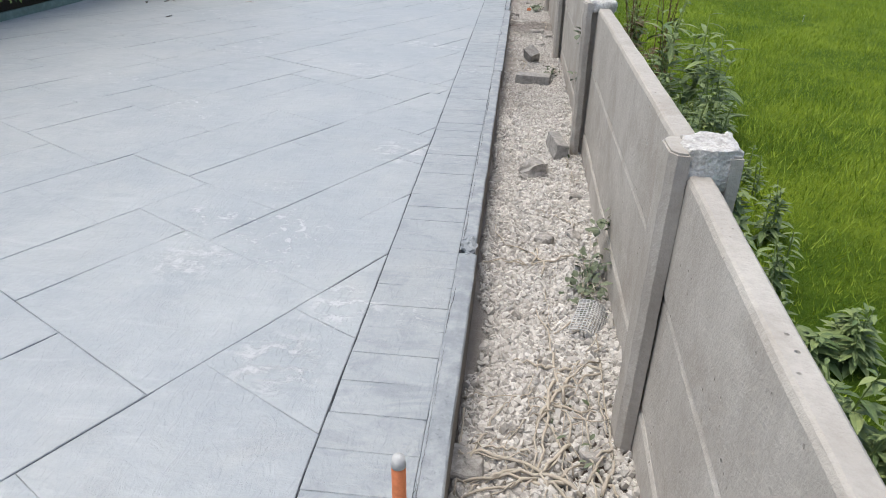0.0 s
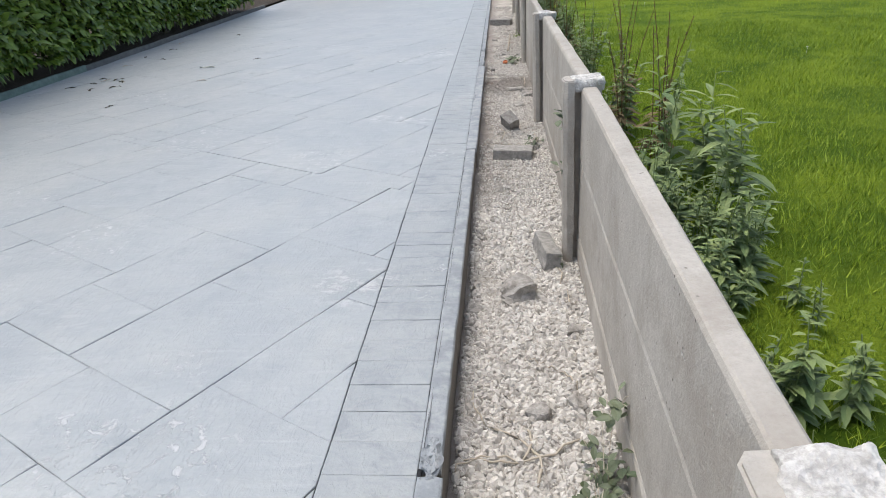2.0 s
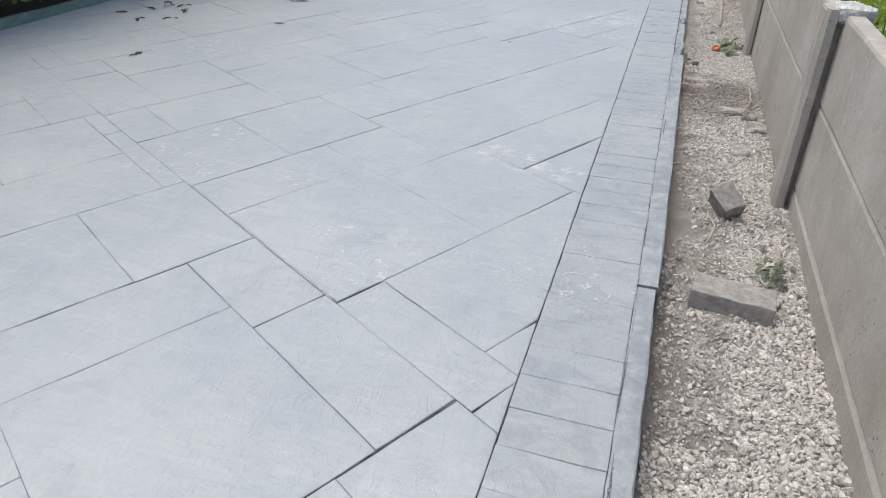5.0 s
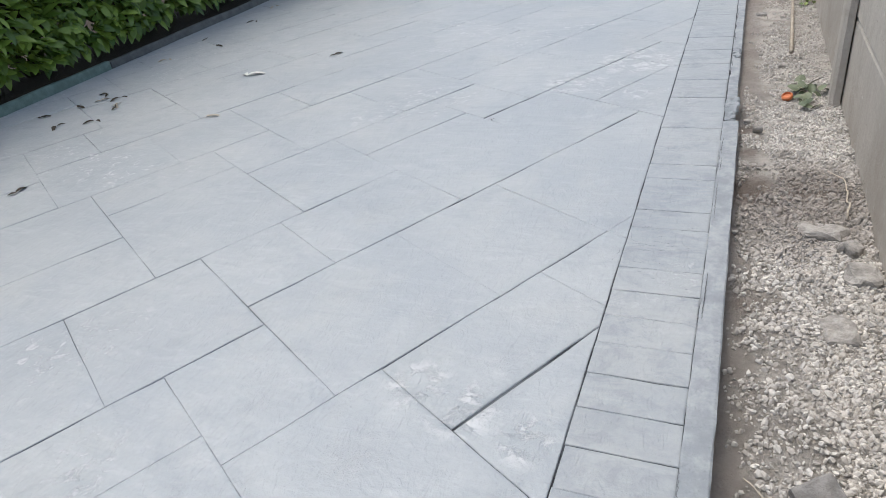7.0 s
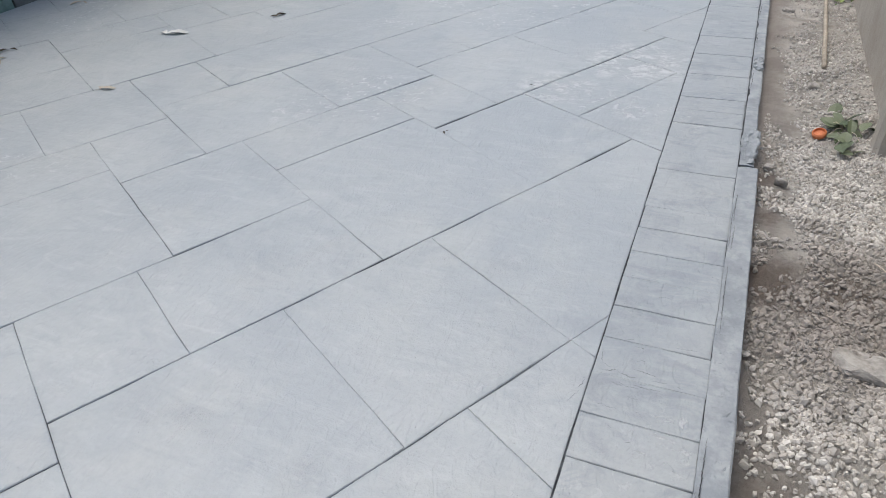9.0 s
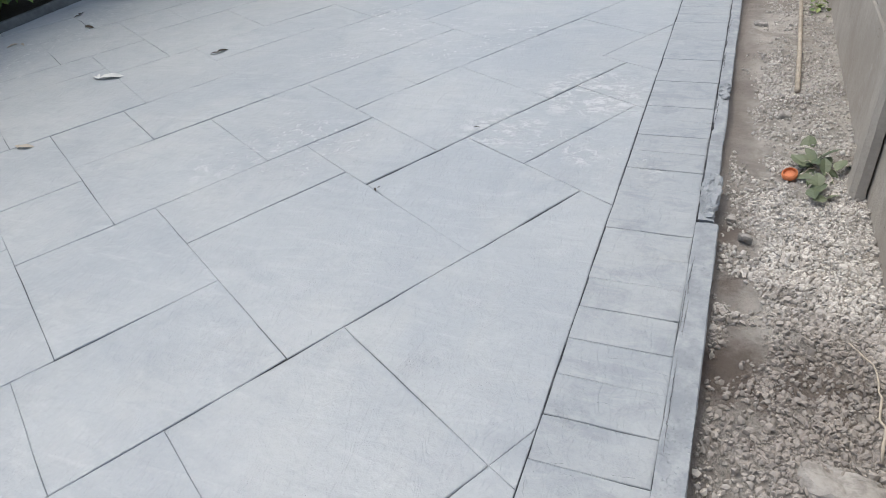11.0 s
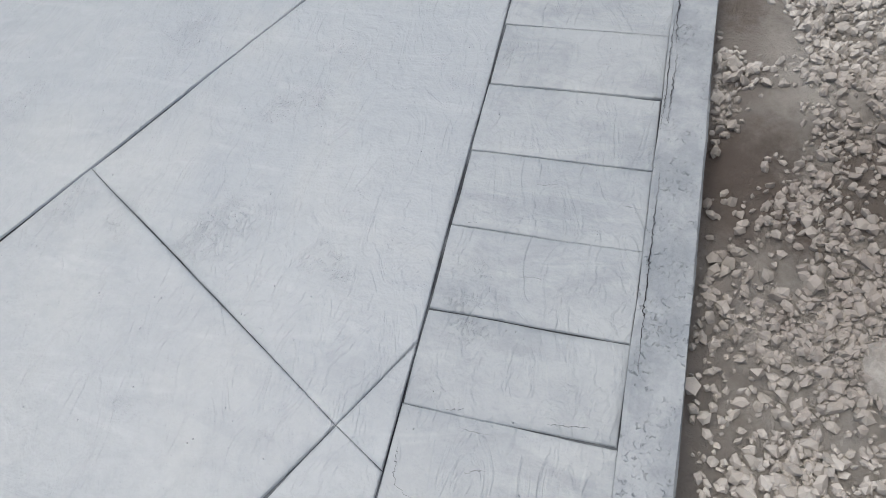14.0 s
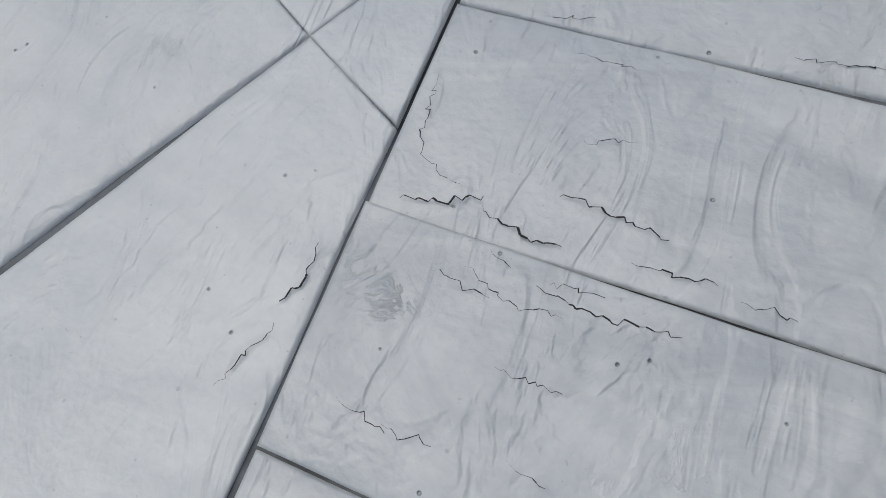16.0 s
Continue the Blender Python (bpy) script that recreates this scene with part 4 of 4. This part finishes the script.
# ---- lawn grass and weeds behind the fence ----
def build_grass():
    rng = np.random.default_rng(12)
    n1, n2 = 120000, 60000
    x = np.concatenate((0.78 + 3.8 * rng.random(n1) ** 1.2, rng.uniform(0.8, 9, n2)))
    y = np.concatenate((rng.uniform(4.2, 12.5, n1), rng.uniform(4, 17, n2)))
    n = n1 + n2
    patch = np.array([noise.noise(Vector((a * 1.3, b * 1.3, 1))) for a, b in zip(x, y)])
    h = rng.uniform(0.016, 0.036, n) * np.where(rng.random(n) < 0.04, 2.2, 1.0) * (1 + 0.6 * patch) * np.where(x < 1.05, 1.7, 1.0)
    a = rng.uniform(0, math.tau, n)
    lean = rng.uniform(0.2, 1.0, n) * h
    b = rng.uniform(0, math.tau, n)
    w = rng.uniform(0.0012, 0.0028, n) * (1 + 0.25 * np.maximum(x - 2, 0))
    z = np.array([lawn_z(p, q) for p, q in zip(x, y)]) - 0.004
    v = np.empty((n, 3, 3))
    v[:, 0] = np.stack((x - w * np.cos(a), y - w * np.sin(a), z), 1)
    v[:, 1] = np.stack((x + w * np.cos(a), y + w * np.sin(a), z), 1)
    v[:, 2] = np.stack((x + lean * np.cos(b), y + lean * np.sin(b), z + h), 1)
    me = bpy.data.meshes.new("grass")
    me.from_pydata(v.reshape(-1, 3).tolist(), [], np.arange(n * 3).reshape(-1, 3).tolist())
    me.materials.append(GRASS)
    thing("grass", "short bright green grass blades of the lawn", "grass", me, kind="stuff")


build_grass()


def weed(x, y, height, n, size, seed, style, label):
    rnd = random.Random(seed)
    ob = thing("weed", label, "weed", m=pose(x, y, LAWN_Z - 0.01, 0, 0, rnd.uniform(0, 360)), group="weeds behind the fence")
    stems, leaves = Soup(), Soup()
    for s in range(rnd.randint(2, 4)):
        a, bend = rnd.uniform(0, 6.28), rnd.uniform(0.05, 0.25)
        h = height * rnd.uniform(0.6, 1.0)
        pts = [Vector((math.cos(a) * bend * h * t * t + 0.02 * s, math.sin(a) * bend * h * t * t, h * t)) for t in (0, 0.25, 0.5, 0.75, 1.0)]
        stems.add(*tube(pts, 0.0035, 5, 0.4))
        for i in range(n):
            t = rnd.uniform(0.08, 1.0)
            k = min(3, int(t * 4))
            p = pts[k].lerp(pts[k + 1], t * 4 - k)
            w = rnd.uniform(0, 6.28)
            L = size * (1.15 - 0.7 * t) * rnd.uniform(0.6, 1.2)
            d = Vector((math.cos(w), math.sin(w), rnd.uniform(0.0, 0.9)))
            if style == "seed" and t > 0.45:
                L *= 0.4
                d.z += 1.0
            leaves.add(*leaf(p, d, Vector((0, 0, 1)), L, L * (0.26 if style == "long" else 0.36), 0.3, 0.45))
    tagged(part("stalk_growth", stems.mesh("stalk_growth", DOCK if style == "seed" else WEED), ob), kind="stuff")
    tagged(part("foliage", leaves.mesh("foliage", DOCK if style == "seed" else WEED), ob, "rusty brown seed heads and leaves" if style == "seed" else ""), kind="stuff")
    return ob


rnd = random.Random(77)
for i, (x, y, h, style) in enumerate((
        (1.12, 7.75, 0.62, "long"), (1.28, 7.35, 0.55, "long"), (1.02, 8.4, 0.78, "seed"), (1.10, 8.9, 0.72, "seed"), (1.18, 8.15, 0.60, "plain"), (0.98, 9.4, 0.65, "plain"),
        (1.05, 9.9, 0.7, "plain"), (0.96, 10.6, 0.62, "seed"), (1.0, 11.3, 0.6, "plain"), (0.95, 12.3, 0.7, "seed"), (0.93, 13.2, 0.6, "plain"), (0.95, 14.2, 0.62, "plain"),
        (0.92, 15.3, 0.6, "seed"), (0.98, 6.7, 0.34, "plain"), (1.10, 6.3, 0.26, "plain"), (1.0, 5.9, 0.24, "plain"), (1.06, 5.35, 0.25, "plain"), (0.95, 5.05, 0.2, "plain"),
        (1.15, 4.8, 0.14, "long"), (1.2, 6.95, 0.4, "plain"), (1.35, 7.7, 0.35, "plain"), (0.95, 7.2, 0.42, "plain"), (1.22, 5.7, 0.18, "plain"), (0.9, 4.5, 0.12, "long"), (1.16, 8.05, 0.80, "seed"), (1.22, 8.3, 0.70, "seed"), (1.08, 8.65, 0.75, "seed"), (1.3, 7.9, 0.5, "long"), (1.02, 10.1, 0.72, "seed"))):
    weed(x, y, h, 34 if style != "long" else 22, {"long": 0.17, "seed": 0.085, "plain": 0.075}[style], 400 + i, style,
         {"long": "thistle-like weed with long pointed leaves behind the fence", "seed": "tall dock gone to brown seed behind the fence", "plain": "leafy green weed growing against the fence"}[style])
for i in range(52):
    y = rnd.uniform(4.3, 15.5)
    tall = 0.22 if y < 6.4 else (0.42 if y < 7.4 else 0.62)
    weed(rnd.uniform(0.83, 1.08 if y > 7 else 1.15), y, tall * rnd.uniform(0.6, 1.05), 30, rnd.uniform(0.05, 0.09), 600 + i, "seed" if rnd.random() < 0.12 and y > 7.5 else "plain", "leafy green weed growing against the fence")
for i in range(48):
    y = rnd.uniform(4.5, 7.6)
    weed(rnd.uniform(0.86, 1.3), y, rnd.uniform(0.12, 0.30), 22, rnd.uniform(0.035, 0.07), 800 + i, "plain", "low leafy green weed between fence and lawn")


def daisy(x, y, seed):
    soup = Soup()
    z = lawn_z(x, y) + 0.055
    soup.add(*tube([Vector((0, 0, -0.055)), Vector((0.004, 0, 0))], 0.001, 4))
    for k in range(9):
        a = k * math.tau / 9
        soup.add(*leaf(Vector((0, 0, 0)), Vector((math.cos(a), math.sin(a), 0.25)), Vector((0, 0, 1)), 0.012, 0.006, 0.1, 0.1))
    thing("daisy", "small white daisy in the lawn", "flower", soup.mesh("daisy", FLOWER), pose(x, y, z), group="daisies in the lawn")


for i in range(26):
    daisy(rnd.uniform(1.2, 6.5), rnd.uniform(5.2, 15.5), i)
daisy(1.02, 5.25, 40)

# ---- the far end ----
def far_wall():
    wall = thing("brick_wall", "low red brick garden wall at the end of the drive", "wall", m=pose(-4.6, FAR_END + 0.05, 0))
    bm = bmesh.new()
    box(bm, 0, 2.55, 0.012, 0.2, -0.1, 1.1, 0.003)
    part("mortar_core", bm_mesh("mortar_core", bm, MORTAR), wall, "pale mortar joints")
    bm = bmesh.new()
    box(bm, 0, 0.215, 0, 0.1, 0, 0.065, 0.004)
    data = bm_mesh("brick", bm, BRICKRED)
    for r in range(14):
        for c in range(11):
            part("brick", data, wall, m=pose(0.0 + c * 0.225 + (0.11 if r % 2 else 0), 0, 0.005 + r * 0.075))
    bm = bmesh.new()
    box(bm, -0.03, 2.6, -0.03, 0.24, 1.1, 1.16, 0.01)
    part("coping", bm_mesh("coping", bm, PAVING), wall, "pale concrete coping")


far_wall()


def gate():
    ob = thing("white_gate", "white painted boarded gate beside the brick wall", "gate", m=pose(-2.0, FAR_END + 0.1, 0))
    for i in range(7):
        bm = bmesh.new()
        box(bm, i * 0.14, i * 0.14 + 0.13, 0, 0.025, 0.03, 1.2, 0.004)
        part("board", bm_mesh("board", bm, WHITEPAINT), ob)
    for z in (0.2, 0.95):
        bm = bmesh.new()
        box(bm, 0, 0.97, 0.026, 0.06, z, z + 0.09, 0.004)
        part("rail", bm_mesh("rail", bm, WHITEPAINT), ob)


gate()


def bin_(x, y, material, label):
    ob = thing("wheelie_bin", label, "bin", m=pose(x, y, 0.05), group="bins at the pavement")
    bm = bmesh.new()
    box(bm, -0.24, 0.24, -0.27, 0.27, 0.04, 0.95, 0.03)
    for v in bm.verts:
        f = 0.82 + 0.18 * v.co.z / 0.95
        v.co.x, v.co.y = v.co.x * f, v.co.y * f
    part("body", bm_mesh("body", bm, material), ob)
    bm = bmesh.new()
    box(bm, -0.27, 0.27, -0.3, 0.32, 0.955, 1.03, 0.025)
    part("lid", bm_mesh("lid", bm, material), ob)
    for s in (-0.2, 0.2):
        vs, fs = tube([(s - 0.025, 0.25, 0.1), (s + 0.025, 0.25, 0.1)], 0.1, 16)
        part("wheel", mesh_from("wheel", vs, fs, RUBBER), ob, "black rubber wheel")


bin_(2.0, 20.6, TEALBIN, "teal plastic wheelie bin on the pavement")
bin_(2.75, 20.7, BLUEBIN, "blue plastic wheelie bin on the pavement")


def car(x, y, turn):
    ob = thing("parked_car", "black hatchback parked on the road beyond the lawn", "car", m=pose(x, y, -0.03, 0, 0, turn))
    prof = [(-2.0, 0.25), (-2.08, 0.6), (-2.0, 0.95), (-1.3, 1.02), (-0.75, 1.42), (0.7, 1.46), (1.7, 1.05), (2.0, 0.9), (2.05, 0.3), (1.4, 0.2), (-1.4, 0.2)]
    bm = bmesh.new()
    a = [bm.verts.new((p, -0.85 + (0.14 if z > 1.2 else 0), z)) for p, z in prof]
    b = [bm.verts.new((p, 0.85 - (0.14 if z > 1.2 else 0), z)) for p, z in prof]
    n = len(prof)
    for i in range(n):
        bm.faces.new((a[i], a[(i + 1) % n], b[(i + 1) % n], b[i]))
    bm.faces.new(a[::-1])
    bm.faces.new(b)
    bmesh.ops.bevel(bm, geom=bm.edges[:], offset=0.05, segments=3, affect="EDGES")
    bmesh.ops.recalc_face_normals(bm, faces=bm.faces[:])
    part("body", bm_mesh("body", bm, CARPAINT, True), ob)
    for sx in (-1.25, 1.3):
        for sy in (-0.80, 0.80):
            vs, fs = tube([(sx, sy - 0.1, 0.31), (sx, sy + 0.1, 0.31)], 0.31, 28)
            w = part("wheel", mesh_from("wheel", vs, fs, RUBBER), ob, "black tyre")
            vs, fs = tube([(sx, sy - 0.11, 0.31), (sx, sy + 0.11, 0.31)], 0.2, 20)
            part("rim", mesh_from("rim", vs, fs, ALLOY), w, "grey alloy rim")
    for s in (-1, 1):
        bm = bmesh.new()
        box(bm, -0.9, 0.95, s * 0.79 - 0.02, s * 0.79 + 0.02, 1.06, 1.36, 0.015)
        part("side_window", bm_mesh("side_window", bm, GLASS), ob, "dark tinted glass")


car(9.6, 22.9, 4)


def backdrop_hedge():
    """A plain far line of greenery that closes the view."""
    soup = Soup()
    rnd = random.Random(9)
    for i in range(5000):
        p = Vector((rnd.uniform(-35, 45), rnd.uniform(40, 42), rnd.uniform(0, 3.2) * (0.8 + 0.2 * math.sin(i))))
        soup.add(*leaf(p, Vector((rnd.uniform(-1, 1), -0.5, rnd.uniform(-1, 1))), Vector((0, -1, 0.3)), 0.5, 0.35))
    thing("far_greenery", "distant dark green bushes beyond the road", "bushes", soup.mesh("far_greenery", LAUREL), kind="stuff")


backdrop_hedge()

# ---- the pieces of the drive ----
build_slabs()
build_setts()
